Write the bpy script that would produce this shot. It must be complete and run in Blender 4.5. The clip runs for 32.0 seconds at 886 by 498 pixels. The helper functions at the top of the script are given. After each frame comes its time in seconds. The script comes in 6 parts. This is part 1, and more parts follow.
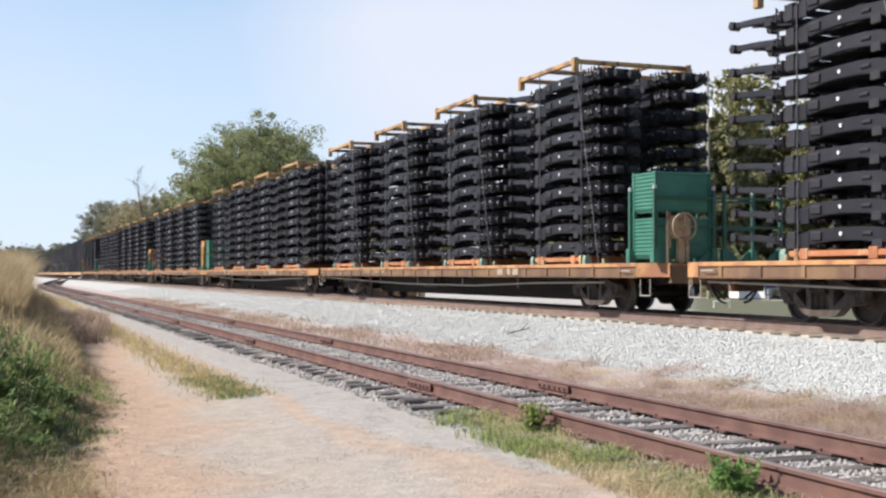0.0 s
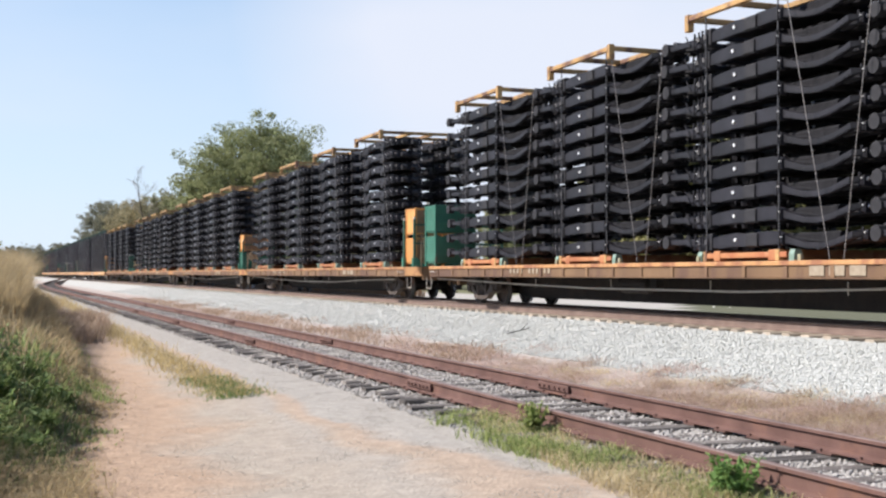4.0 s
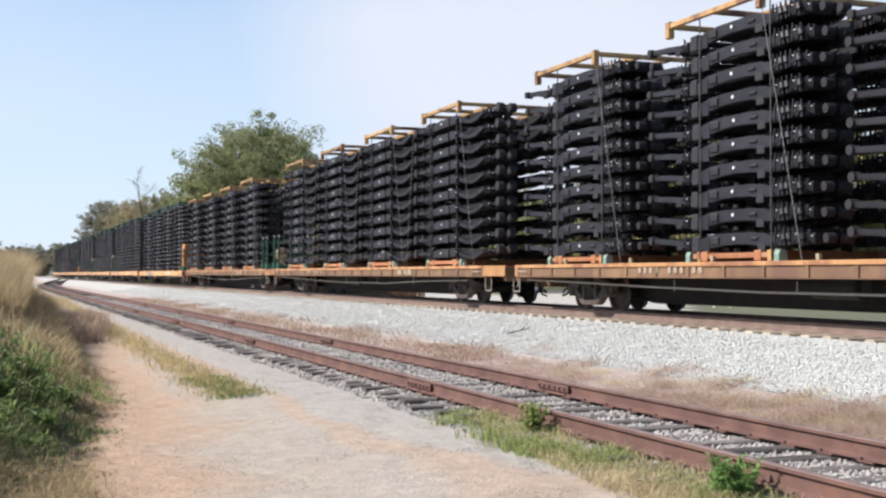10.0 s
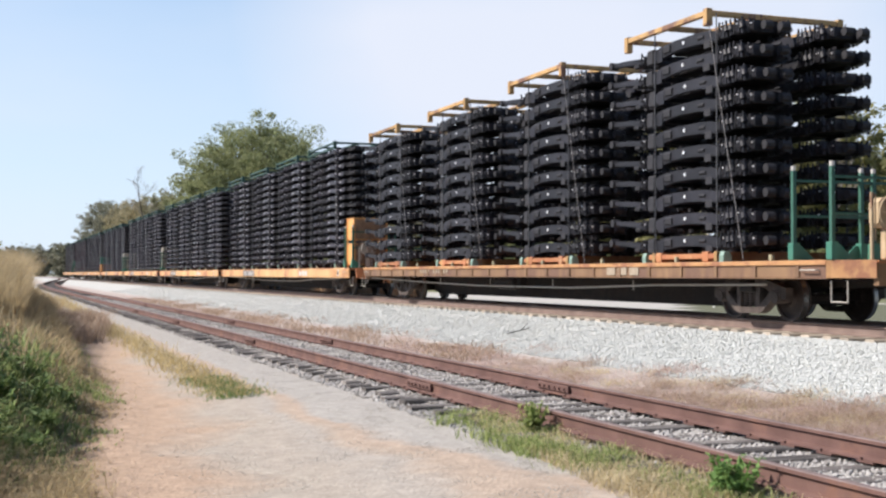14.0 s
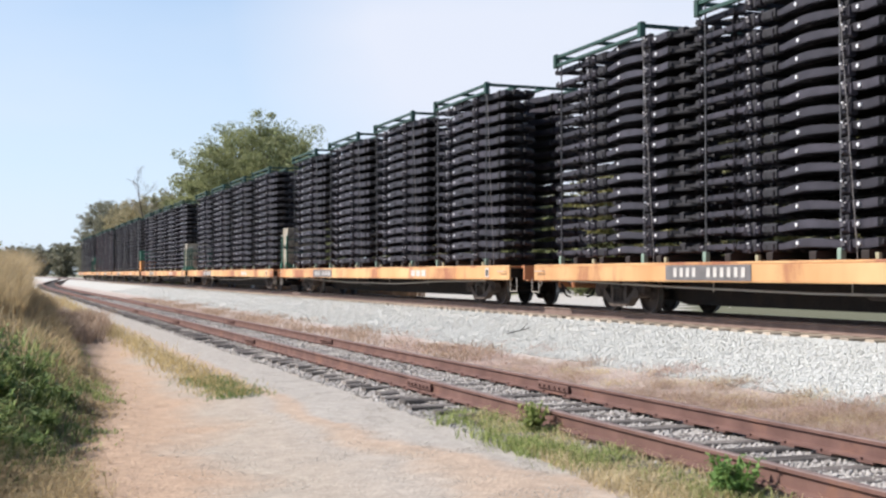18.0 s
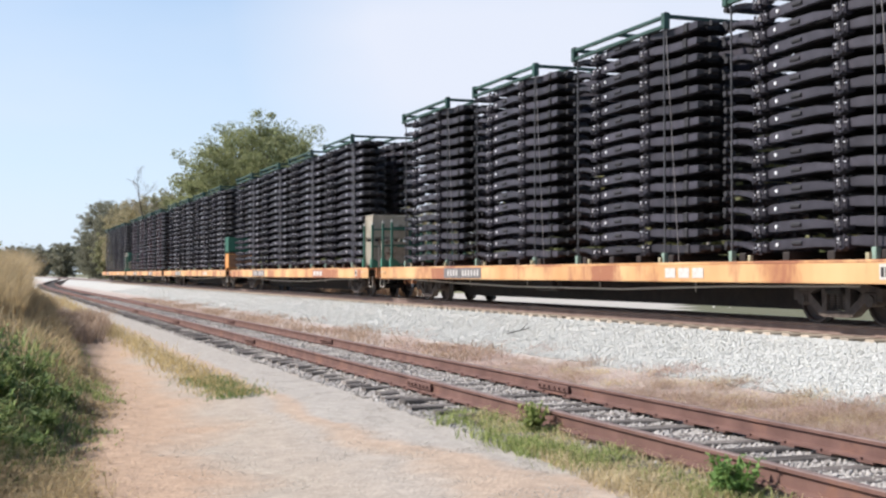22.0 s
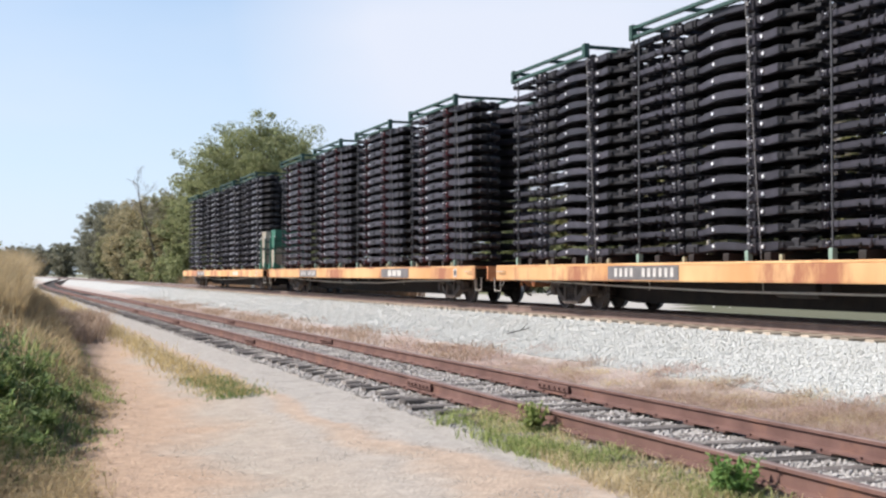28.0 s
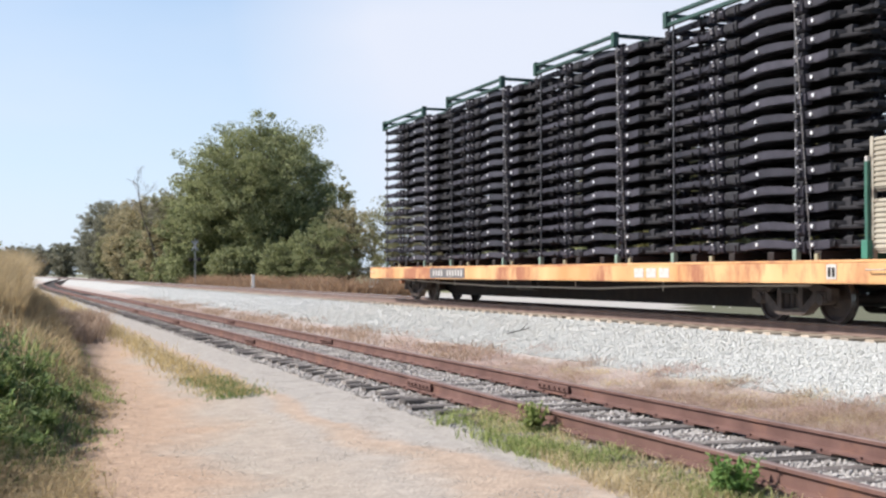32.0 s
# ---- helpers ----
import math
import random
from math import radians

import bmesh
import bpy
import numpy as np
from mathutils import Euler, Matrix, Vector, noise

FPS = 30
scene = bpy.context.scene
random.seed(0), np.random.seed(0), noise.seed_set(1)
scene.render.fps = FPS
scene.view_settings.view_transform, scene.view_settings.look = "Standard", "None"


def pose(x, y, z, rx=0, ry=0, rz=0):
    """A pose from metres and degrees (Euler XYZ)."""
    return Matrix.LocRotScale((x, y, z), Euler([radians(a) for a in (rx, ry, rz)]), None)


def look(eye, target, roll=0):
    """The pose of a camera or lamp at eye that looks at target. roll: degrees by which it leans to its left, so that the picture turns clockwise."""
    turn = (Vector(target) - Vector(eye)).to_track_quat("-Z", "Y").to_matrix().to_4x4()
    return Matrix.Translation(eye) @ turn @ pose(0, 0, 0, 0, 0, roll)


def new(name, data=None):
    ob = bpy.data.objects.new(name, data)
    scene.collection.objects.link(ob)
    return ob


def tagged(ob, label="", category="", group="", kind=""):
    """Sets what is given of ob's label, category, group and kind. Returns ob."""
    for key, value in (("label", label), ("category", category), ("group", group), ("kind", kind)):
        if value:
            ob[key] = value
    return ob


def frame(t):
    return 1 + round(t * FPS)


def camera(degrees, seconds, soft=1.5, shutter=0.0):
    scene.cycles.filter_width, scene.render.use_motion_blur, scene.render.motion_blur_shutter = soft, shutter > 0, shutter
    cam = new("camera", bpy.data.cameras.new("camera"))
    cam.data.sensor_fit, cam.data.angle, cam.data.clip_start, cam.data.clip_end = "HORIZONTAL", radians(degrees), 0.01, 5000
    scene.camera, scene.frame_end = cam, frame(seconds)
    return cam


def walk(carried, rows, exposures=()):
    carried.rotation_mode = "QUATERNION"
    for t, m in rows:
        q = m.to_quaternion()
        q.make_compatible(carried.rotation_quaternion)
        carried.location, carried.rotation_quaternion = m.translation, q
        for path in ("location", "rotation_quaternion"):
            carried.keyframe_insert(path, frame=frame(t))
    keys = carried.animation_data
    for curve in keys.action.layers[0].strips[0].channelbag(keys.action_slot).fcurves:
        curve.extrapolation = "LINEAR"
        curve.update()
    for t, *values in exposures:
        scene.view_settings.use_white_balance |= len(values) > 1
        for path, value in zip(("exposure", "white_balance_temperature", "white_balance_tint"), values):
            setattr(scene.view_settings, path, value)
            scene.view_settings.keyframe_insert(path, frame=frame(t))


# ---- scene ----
# ---- the camera: it stands still beside the tracks; the main line runs along +y ----
EYE = (0.0, 0.0, 1.60)
YAW, TILT = 20.43, 1.17
cam = camera(40.25, 32.0, soft=2.4)
CAM_POSE = pose(EYE[0], EYE[1], EYE[2], 90 + TILT, 0, -YAW)
walk(cam, [(0.0, CAM_POSE), (32.0, CAM_POSE)], [(0.0, 0.56, 6700, 14.0), (32.0, 0.56, 6700, 14.0)])

# ---- light: clear early-autumn sky with thin cloud, sun from the camera's left ----
SUN_EL, SUN_FROM = 42.0, (-0.92, 0.39)     # height in degrees; the side from which it shines
sky_az = math.atan2(SUN_FROM[0], SUN_FROM[1])
world = bpy.data.worlds.new("sky")
scene.world = world
world.use_nodes = True
wn, wl = world.node_tree.nodes, world.node_tree.links
wn.clear()
w_out, w_bg = wn.new("ShaderNodeOutputWorld"), wn.new("ShaderNodeBackground")
w_sky = wn.new("ShaderNodeTexSky")
w_sky.sky_type, w_sky.sun_disc = "NISHITA", False
w_sky.sun_elevation, w_sky.sun_rotation = radians(SUN_EL), sky_az
w_sky.air_density, w_sky.dust_density, w_sky.ozone_density = 1.0, 0.15, 3.0
w_geo = wn.new("ShaderNodeTexCoord")
w_map = wn.new("ShaderNodeMapping")
w_map.inputs["Scale"].default_value = (1.0, 1.0, 3.2)
w_noise = wn.new("ShaderNodeTexNoise")
w_noise.inputs["Scale"].default_value, w_noise.inputs["Detail"].default_value = 1.7, 4.0
w_noise.inputs["Roughness"].default_value = 0.5
w_ramp = wn.new("ShaderNodeMapRange")
w_ramp.inputs["From Min"].default_value, w_ramp.inputs["From Max"].default_value = 0.53, 1.12
w_ramp.inputs["To Max"].default_value = 0.92
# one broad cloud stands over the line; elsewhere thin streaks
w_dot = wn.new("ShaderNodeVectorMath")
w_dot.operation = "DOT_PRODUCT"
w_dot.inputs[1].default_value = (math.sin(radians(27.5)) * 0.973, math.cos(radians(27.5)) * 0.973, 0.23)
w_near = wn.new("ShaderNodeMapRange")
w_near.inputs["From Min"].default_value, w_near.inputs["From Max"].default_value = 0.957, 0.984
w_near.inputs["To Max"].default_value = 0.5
w_sum = wn.new("ShaderNodeMath")
w_tint = wn.new("ShaderNodeMix")
w_tint.data_type, w_tint.blend_type = "RGBA", "MULTIPLY"
w_tint.inputs["Factor"].default_value = 1.0
w_tint.inputs["B"].default_value = (0.99, 1.03, 1.09, 1)
# thin haze whitens the blue towards the horizon
w_sep = wn.new("ShaderNodeSeparateXYZ")
w_low = wn.new("ShaderNodeMapRange")
w_low.inputs["From Min"].default_value, w_low.inputs["From Max"].default_value = 0.0, 0.55
w_low.inputs["To Min"].default_value, w_low.inputs["To Max"].default_value = 0.92, 0.0
w_hcol = wn.new("ShaderNodeMapRange")
w_hcol.inputs["From Max"].default_value = 0.2
w_hmix = wn.new("ShaderNodeMix")
w_hmix.data_type = "RGBA"
w_hmix.inputs["A"].default_value = (5.3, 6.5, 7.8, 1)
w_hmix.inputs["B"].default_value = (4.75, 6.3, 7.9, 1)
w_haze = wn.new("ShaderNodeMix")
w_haze.data_type = "RGBA"
w_mix = wn.new("ShaderNodeMix")
w_mix.data_type = "RGBA"
w_mix.inputs["B"].default_value = (5.8, 6.4, 7.35, 1)
wl.new(w_geo.outputs["Generated"], w_map.inputs["Vector"])
wl.new(w_map.outputs["Vector"], w_noise.inputs["Vector"])
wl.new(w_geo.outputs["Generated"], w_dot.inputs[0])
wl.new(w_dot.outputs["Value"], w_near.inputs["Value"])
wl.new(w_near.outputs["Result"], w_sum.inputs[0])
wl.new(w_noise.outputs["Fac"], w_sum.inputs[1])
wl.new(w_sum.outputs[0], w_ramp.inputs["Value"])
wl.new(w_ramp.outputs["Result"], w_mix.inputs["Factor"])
wl.new(w_sky.outputs["Color"], w_tint.inputs["A"])
wl.new(w_geo.outputs["Generated"], w_sep.inputs[0])
wl.new(w_sep.outputs["Z"], w_low.inputs["Value"])
wl.new(w_sep.outputs["Z"], w_hcol.inputs["Value"])
wl.new(w_hcol.outputs["Result"], w_hmix.inputs["Factor"])
wl.new(w_low.outputs["Result"], w_haze.inputs["Factor"])
wl.new(w_tint.outputs["Result"], w_haze.inputs["A"])
wl.new(w_hmix.outputs["Result"], w_haze.inputs["B"])
wl.new(w_haze.outputs["Result"], w_mix.inputs["A"])
wl.new(w_mix.outputs["Result"], w_bg.inputs["Color"])
w_bg.inputs["Strength"].default_value = 0.093
wl.new(w_bg.outputs["Background"], w_out.inputs["Surface"])

sun = new("sun", bpy.data.lights.new("sun", "SUN"))
sun.data.energy, sun.data.angle, sun.data.color = 5.0, radians(0.6), (1.0, 0.96, 0.90)
sun_h = Vector((SUN_FROM[0], SUN_FROM[1], 0)).normalized() * math.cos(radians(SUN_EL))
sun.matrix_world = look((sun_h.x * 90, sun_h.y * 90, math.sin(radians(SUN_EL)) * 90), (0, 0, 0))


# ---- materials ----
def ramp_node(nt, stops):
    r = nt.nodes.new("ShaderNodeValToRGB")
    el = r.color_ramp.elements
    el[0].position, el[0].color = stops[0][0], (*stops[0][1], 1)
    el[1].position, el[1].color = stops[-1][0], (*stops[-1][1], 1)
    for p, c in stops[1:-1]:
        e = el.new(p)
        e.color = (*c, 1)
    return r


def material(name, c1, c2, scale=4.0, rough=0.7, metal=0.0, bump=0.15, fine=40.0, wear=None, wear_at=0.62,
             streak=(1, 1, 1), rand=0.0, coords="Object", spec=0.5):
    """Two-colour noise paint with fine bump; wear: a third colour that breaks through in patches; rand: tint per object."""
    m = bpy.data.materials.new(name)
    m.use_nodes = True
    nt = m.node_tree
    n, l = nt.nodes, nt.links
    b = n["Principled BSDF"]
    co = n.new("ShaderNodeTexCoord")
    mp = n.new("ShaderNodeMapping")
    mp.inputs["Scale"].default_value = streak
    l.new(co.outputs[coords], mp.inputs["Vector"])
    if rand:
        oi = n.new("ShaderNodeObjectInfo")
        ml = n.new("ShaderNodeMath")
        ml.operation = "MULTIPLY"
        ml.inputs[1].default_value = 37.0
        l.new(oi.outputs["Random"], ml.inputs[0])
        l.new(ml.outputs[0], mp.inputs["Location"])
    a = n.new("ShaderNodeTexNoise")
    a.inputs["Scale"].default_value, a.inputs["Detail"].default_value = scale, 6.0
    l.new(mp.outputs["Vector"], a.inputs["Vector"])
    r = ramp_node(nt, [(0.32, c1), (0.68, c2)])
    l.new(a.outputs["Fac"], r.inputs["Fac"])
    col = r.outputs["Color"]
    f = n.new("ShaderNodeTexNoise")
    f.inputs["Scale"].default_value, f.inputs["Detail"].default_value = fine, 4.0
    l.new(mp.outputs["Vector"], f.inputs["Vector"])
    if wear:
        wz = n.new("ShaderNodeTexNoise")
        wz.inputs["Scale"].default_value, wz.inputs["Detail"].default_value = scale * 0.7, 9.0
        wz.inputs["Roughness"].default_value = 0.68
        off = n.new("ShaderNodeVectorMath")
        off.inputs[1].default_value = (13.1, 7.7, 3.3)
        l.new(mp.outputs["Vector"], off.inputs[0])
        l.new(off.outputs[0], wz.inputs["Vector"])
        k = n.new("ShaderNodeMapRange")
        k.inputs["From Min"].default_value, k.inputs["From Max"].default_value = wear_at - 0.05, wear_at + 0.05
        l.new(wz.outputs["Fac"], k.inputs["Value"])
        mx = n.new("ShaderNodeMix")
        mx.data_type = "RGBA"
        l.new(k.outputs["Result"], mx.inputs["Factor"])
        l.new(col, mx.inputs["A"])
        mx.inputs["B"].default_value = (*wear, 1)
        col = mx.outputs["Result"]
    if rand:
        hs = n.new("ShaderNodeHueSaturation")
        mr = n.new("ShaderNodeMapRange")
        mr.inputs["To Min"].default_value, mr.inputs["To Max"].default_value = 1 - rand, 1 + rand
        l.new(oi.outputs["Random"], mr.inputs["Value"])
        l.new(mr.outputs["Result"], hs.inputs["Value"])
        l.new(col, hs.inputs["Color"])
        col = hs.outputs["Color"]
    l.new(col, b.inputs["Base Color"])
    rr = n.new("ShaderNodeMapRange")
    rr.inputs["To Min"].default_value, rr.inputs["To Max"].default_value = max(rough - 0.12, 0.05), min(rough + 0.12, 1)
    l.new(f.outputs["Fac"], rr.inputs["Value"])
    l.new(rr.outputs["Result"], b.inputs["Roughness"])
    b.inputs["Metallic"].default_value = metal
    b.inputs["Specular IOR Level"].default_value = spec
    if bump:
        bp = n.new("ShaderNodeBump")
        bp.inputs["Strength"].default_value, bp.inputs["Distance"].default_value = bump, 0.02
        l.new(f.outputs["Fac"], bp.inputs["Height"])
        l.new(bp.outputs["Normal"], b.inputs["Normal"])
    return m


def leaf_material(name, c1, c2, rough=0.6, trans=0.25):
    """Leaves and blades: each island a shade of its own, with some light coming through."""
    m = bpy.data.materials.new(name)
    m.use_nodes = True
    nt = m.node_tree
    n, l = nt.nodes, nt.links
    b = n["Principled BSDF"]
    g = n.new("ShaderNodeNewGeometry")
    r = ramp_node(nt, [(0.0, c1), (0.55, tuple((p + q) / 2 for p, q in zip(c1, c2))), (1.0, c2)])
    l.new(g.outputs["Random Per Island"], r.inputs["Fac"])
    l.new(r.outputs["Color"], b.inputs["Base Color"])
    b.inputs["Roughness"].default_value = rough
    b.inputs["Specular IOR Level"].default_value = 0.3
    t = n.new("ShaderNodeBsdfTranslucent")
    l.new(r.outputs["Color"], t.inputs["Color"])
    mx = n.new("ShaderNodeMixShader")
    mx.inputs["Fac"].default_value = trans
    l.new(b.outputs[0], mx.inputs[1])
    l.new(t.outputs[0], mx.inputs[2])
    l.new(mx.outputs[0], n["Material Output"].inputs["Surface"])
    return m


def stone_material(name, c1, c2, c3):
    """Crushed stone, each piece a shade of its own."""
    m = bpy.data.materials.new(name)
    m.use_nodes = True
    nt = m.node_tree
    g = nt.nodes.new("ShaderNodeNewGeometry")
    r = ramp_node(nt, [(0.0, c1), (0.5, c2), (1.0, c3)])
    nt.links.new(g.outputs["Random Per Island"], r.inputs["Fac"])
    nt.links.new(r.outputs["Color"], nt.nodes["Principled BSDF"].inputs["Base Color"])
    nt.nodes["Principled BSDF"].inputs["Roughness"].default_value = 0.9
    return m


M = {}
M["frame_black"] = material("black_frame_paint", (0.025, 0.023, 0.030), (0.044, 0.041, 0.052), 3.0, 0.5, 0.0, 0.05, 25.0, rand=0.35, spec=0.36)
M["frame_deep"] = material("deep_black_frame_paint", (0.0085, 0.0082, 0.0115), (0.0175, 0.0168, 0.022), 3.0, 0.52, 0.0, 0.05, 25.0, rand=0.35, spec=0.38)
M["frame_red"] = material("red_primer_bracket", (0.10, 0.016, 0.02), (0.06, 0.014, 0.018), 3.0, 0.55, 0.0, 0.05, 25.0, rand=0.2)
M["frame_dark"] = material("black_casting", (0.018, 0.018, 0.021), (0.031, 0.031, 0.035), 6.0, 0.7, 0.0, 0.1, 25.0, spec=0.3)
# black of the wiring looms, and of the blocks added to darken the ladder
M["loom_fill"] = material("black_loom_and_shade_fill", (0.014, 0.014, 0.016), (0.022, 0.022, 0.025), 8.0, 0.9, 0.0, 0.2, 25.0, spec=0.15)
# zinc of the bolts; its brightness also makes the glints on hangers and spindles
M["bolt_glint"] = material("bright_zinc_and_glint", (0.75, 0.75, 0.74), (0.85, 0.85, 0.85), 30, 0.35, 0.3, 0.0)
M["rack_yellow"] = material("yellow_rack_paint", (0.37, 0.215, 0.08), (0.45, 0.28, 0.115), 3.0, 0.65, 0, 0.1, 30, wear=(0.15, 0.075, 0.05), wear_at=0.55, rand=0.2)
M["rack_green"] = material("green_rack_paint", (0.012, 0.045, 0.034), (0.017, 0.062, 0.046), 3.0, 0.55, 0, 0.1, 30, wear=(0.06, 0.05, 0.04), wear_at=0.66, rand=0.2)
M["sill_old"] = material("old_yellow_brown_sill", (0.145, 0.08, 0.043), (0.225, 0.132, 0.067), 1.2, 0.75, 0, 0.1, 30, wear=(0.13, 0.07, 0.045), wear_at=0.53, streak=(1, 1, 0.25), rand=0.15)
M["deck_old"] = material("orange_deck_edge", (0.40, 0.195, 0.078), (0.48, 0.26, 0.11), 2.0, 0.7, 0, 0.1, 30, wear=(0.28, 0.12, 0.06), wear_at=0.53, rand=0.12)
M["sill_new"] = material("faded_yellow_sill", (0.49, 0.24, 0.09), (0.66, 0.41, 0.195), 0.85, 0.65, 0, 0.08, 30, wear=(0.31, 0.12, 0.06), wear_at=0.545, streak=(1, 0.8, 0.3), rand=0.1)
M["sill_grey"] = material("grey_number_panel", (0.10, 0.095, 0.095), (0.16, 0.15, 0.15), 3.0, 0.7, 0, 0.08, 30)
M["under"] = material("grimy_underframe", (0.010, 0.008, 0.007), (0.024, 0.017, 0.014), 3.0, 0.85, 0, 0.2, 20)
M["truck"] = material("dusty_cast_steel", (0.045, 0.033, 0.028), (0.10, 0.076, 0.062), 5.0, 0.85, 0.0, 0.2, 25)
M["wheel"] = material("wheel_steel", (0.035, 0.025, 0.021), (0.06, 0.042, 0.035), 5.0, 0.65, 0.2, 0.1, 25)
M["tread"] = material("polished_tread", (0.35, 0.34, 0.33), (0.45, 0.44, 0.43), 8.0, 0.3, 0.9, 0.05)
M["white"] = material("white_lettering", (0.56, 0.54, 0.50), (0.42, 0.40, 0.37), 9.0, 0.7, 0, 0.02)
M["dull_white"] = material("worn_lettering", (0.28, 0.22, 0.155), (0.36, 0.295, 0.215), 9.0, 0.8, 0, 0.02)
M["foot_pale"] = material("pale_green_foot", (0.15, 0.24, 0.19), (0.23, 0.32, 0.27), 5.0, 0.7, 0, 0.08, 30, wear=(0.2, 0.15, 0.1), wear_at=0.62)
M["pipe"] = material("pale_pipe", (0.34, 0.31, 0.27), (0.42, 0.38, 0.33), 4, 0.6)
M["bin_green"] = material("green_bin_paint", (0.03, 0.14, 0.095), (0.045, 0.19, 0.13), 2.0, 0.55, 0, 0.08, 30, wear=(0.10, 0.08, 0.06), wear_at=0.66, rand=0.1)
M["bin_yellow"] = material("yellow_bin_paint", (0.64, 0.29, 0.085), (0.72, 0.36, 0.12), 2.0, 0.55, 0, 0.08, 30, wear=(0.24, 0.11, 0.05), wear_at=0.62, rand=0.1)
M["bin_brown"] = material("brown_bin_boards", (0.22, 0.13, 0.075), (0.33, 0.20, 0.12), 2.0, 0.75, 0, 0.1, 30, streak=(0.4, 3, 3), rand=0.15)
M["bin_grey"] = material("weathered_grey_bin", (0.30, 0.27, 0.21), (0.40, 0.37, 0.30), 2.0, 0.7, 0, 0.1, 30, wear=(0.13, 0.10, 0.08), wear_at=0.6, rand=0.12)
M["post_green"] = material("green_post_paint", (0.022, 0.085, 0.06), (0.032, 0.115, 0.08), 3.0, 0.55, 0, 0.06, 30, wear=(0.10, 0.08, 0.06), wear_at=0.66)
M["pallet"] = material("red_brown_bolster", (0.33, 0.11, 0.05), (0.42, 0.19, 0.08), 3.0, 0.8, 0, 0.1, 30, wear=(0.5, 0.3, 0.16), wear_at=0.6, rand=0.2)
M["chain"] = material("grey_chain", (0.15, 0.14, 0.135), (0.26, 0.24, 0.225), 20, 0.5, 0.2, 0.0)
M["brake_tan"] = material("tan_brake_stand", (0.40, 0.29, 0.17), (0.5, 0.38, 0.24), 4.0, 0.7, 0, 0.1, 30, wear=(0.22, 0.12, 0.07), wear_at=0.58)
M["brake_grey"] = material("grey_brown_brake_stand", (0.40, 0.35, 0.28), (0.50, 0.45, 0.37), 4.0, 0.7, 0, 0.1, 30, wear=(0.15, 0.085, 0.055), wear_at=0.55)
M["rust_rail"] = material("rusty_rail", (0.095, 0.047, 0.038), (0.155, 0.083, 0.067), 3.0, 0.85, 0.0, 0.15, 40, wear=(0.17, 0.085, 0.06), wear_at=0.6, coords="Object")
M["rust_head"] = material("dull_rail_head", (0.165, 0.118, 0.105), (0.24, 0.18, 0.16), 3.0, 0.6, 0.2, 0.1, 40)
M["main_rail"] = material("brown_rail", (0.14, 0.095, 0.078), (0.21, 0.15, 0.125), 3.0, 0.8, 0, 0.15, 30)
M["shiny_head"] = material("polished_rail_head", (0.5, 0.49, 0.48), (0.6, 0.59, 0.58), 3.0, 0.28, 0.9, 0.0)
M["tie"] = material("weathered_tie", (0.06, 0.054, 0.05), (0.135, 0.12, 0.108), 3.0, 0.9, 0, 0.4, 30, wear=(0.22, 0.20, 0.18), wear_at=0.56, streak=(0.5, 3, 3), rand=0.35)
M["tie_main"] = material("pale_dusty_tie", (0.35, 0.295, 0.23), (0.46, 0.395, 0.32), 3.0, 0.9, 0, 0.4, 30, streak=(0.5, 3, 3), rand=0.25)
M["ballast"] = stone_material("pale_granite_ballast", (0.41, 0.425, 0.405), (0.48, 0.495, 0.47), (0.56, 0.575, 0.55))
M["ballast_old"] = stone_material("old_ballast", (0.26, 0.245, 0.225), (0.36, 0.345, 0.32), (0.47, 0.45, 0.425))
M["ballast_lane"] = stone_material("lane_grit", (0.31, 0.29, 0.25), (0.41, 0.38, 0.33), (0.52, 0.485, 0.43))
M["bark"] = material("grey_brown_bark", (0.06, 0.05, 0.042), (0.13, 0.11, 0.09), 6.0, 0.9, 0, 0.5, 18, streak=(1, 1, 0.3))
M["twig"] = material("pale_twig", (0.24, 0.21, 0.18), (0.32, 0.28, 0.24), 6.0, 0.9)
M["leaf_oak"] = leaf_material("oak_leaf", (0.165, 0.195, 0.09), (0.35, 0.37, 0.185), trans=0.5)
M["leaf_olive"] = leaf_material("olive_leaf", (0.18, 0.185, 0.095), (0.335, 0.33, 0.185), trans=0.5)
# haze of distance is mixed into this greyer leaf colour
M["leaf_far"] = leaf_material("hazy_far_leaf", (0.14, 0.145, 0.10), (0.25, 0.245, 0.175), trans=0.5)
M["leaf_tan"] = leaf_material("tan_autumn_leaf", (0.27, 0.24, 0.14), (0.42, 0.37, 0.22), trans=0.5)
M["leaf_yellow"] = leaf_material("yellowing_leaf", (0.19, 0.19, 0.075), (0.35, 0.33, 0.145), trans=0.45)
M["leaf_brown"] = leaf_material("brown_brush", (0.24, 0.185, 0.12), (0.41, 0.33, 0.22), trans=0.45)
M["leaf_weed"] = leaf_material("fresh_weed_leaf", (0.10, 0.20, 0.05), (0.26, 0.40, 0.13), trans=0.35)
M["leaf_bank"] = leaf_material("shaded_weed_leaf", (0.10, 0.17, 0.055), (0.30, 0.38, 0.15), trans=0.45)
M["blade_green"] = leaf_material("green_blade", (0.08, 0.14, 0.04), (0.25, 0.31, 0.12), trans=0.45)
M["blade_gold"] = leaf_material("golden_blade", (0.36, 0.28, 0.13), (0.62, 0.50, 0.26), trans=0.45)
M["blade_tall"] = leaf_material("tall_tan_blade", (0.29, 0.225, 0.125), (0.53, 0.42, 0.245), trans=0.45)
M["blade_verge"] = leaf_material("verge_blade", (0.18, 0.25, 0.075), (0.45, 0.49, 0.20), trans=0.5)
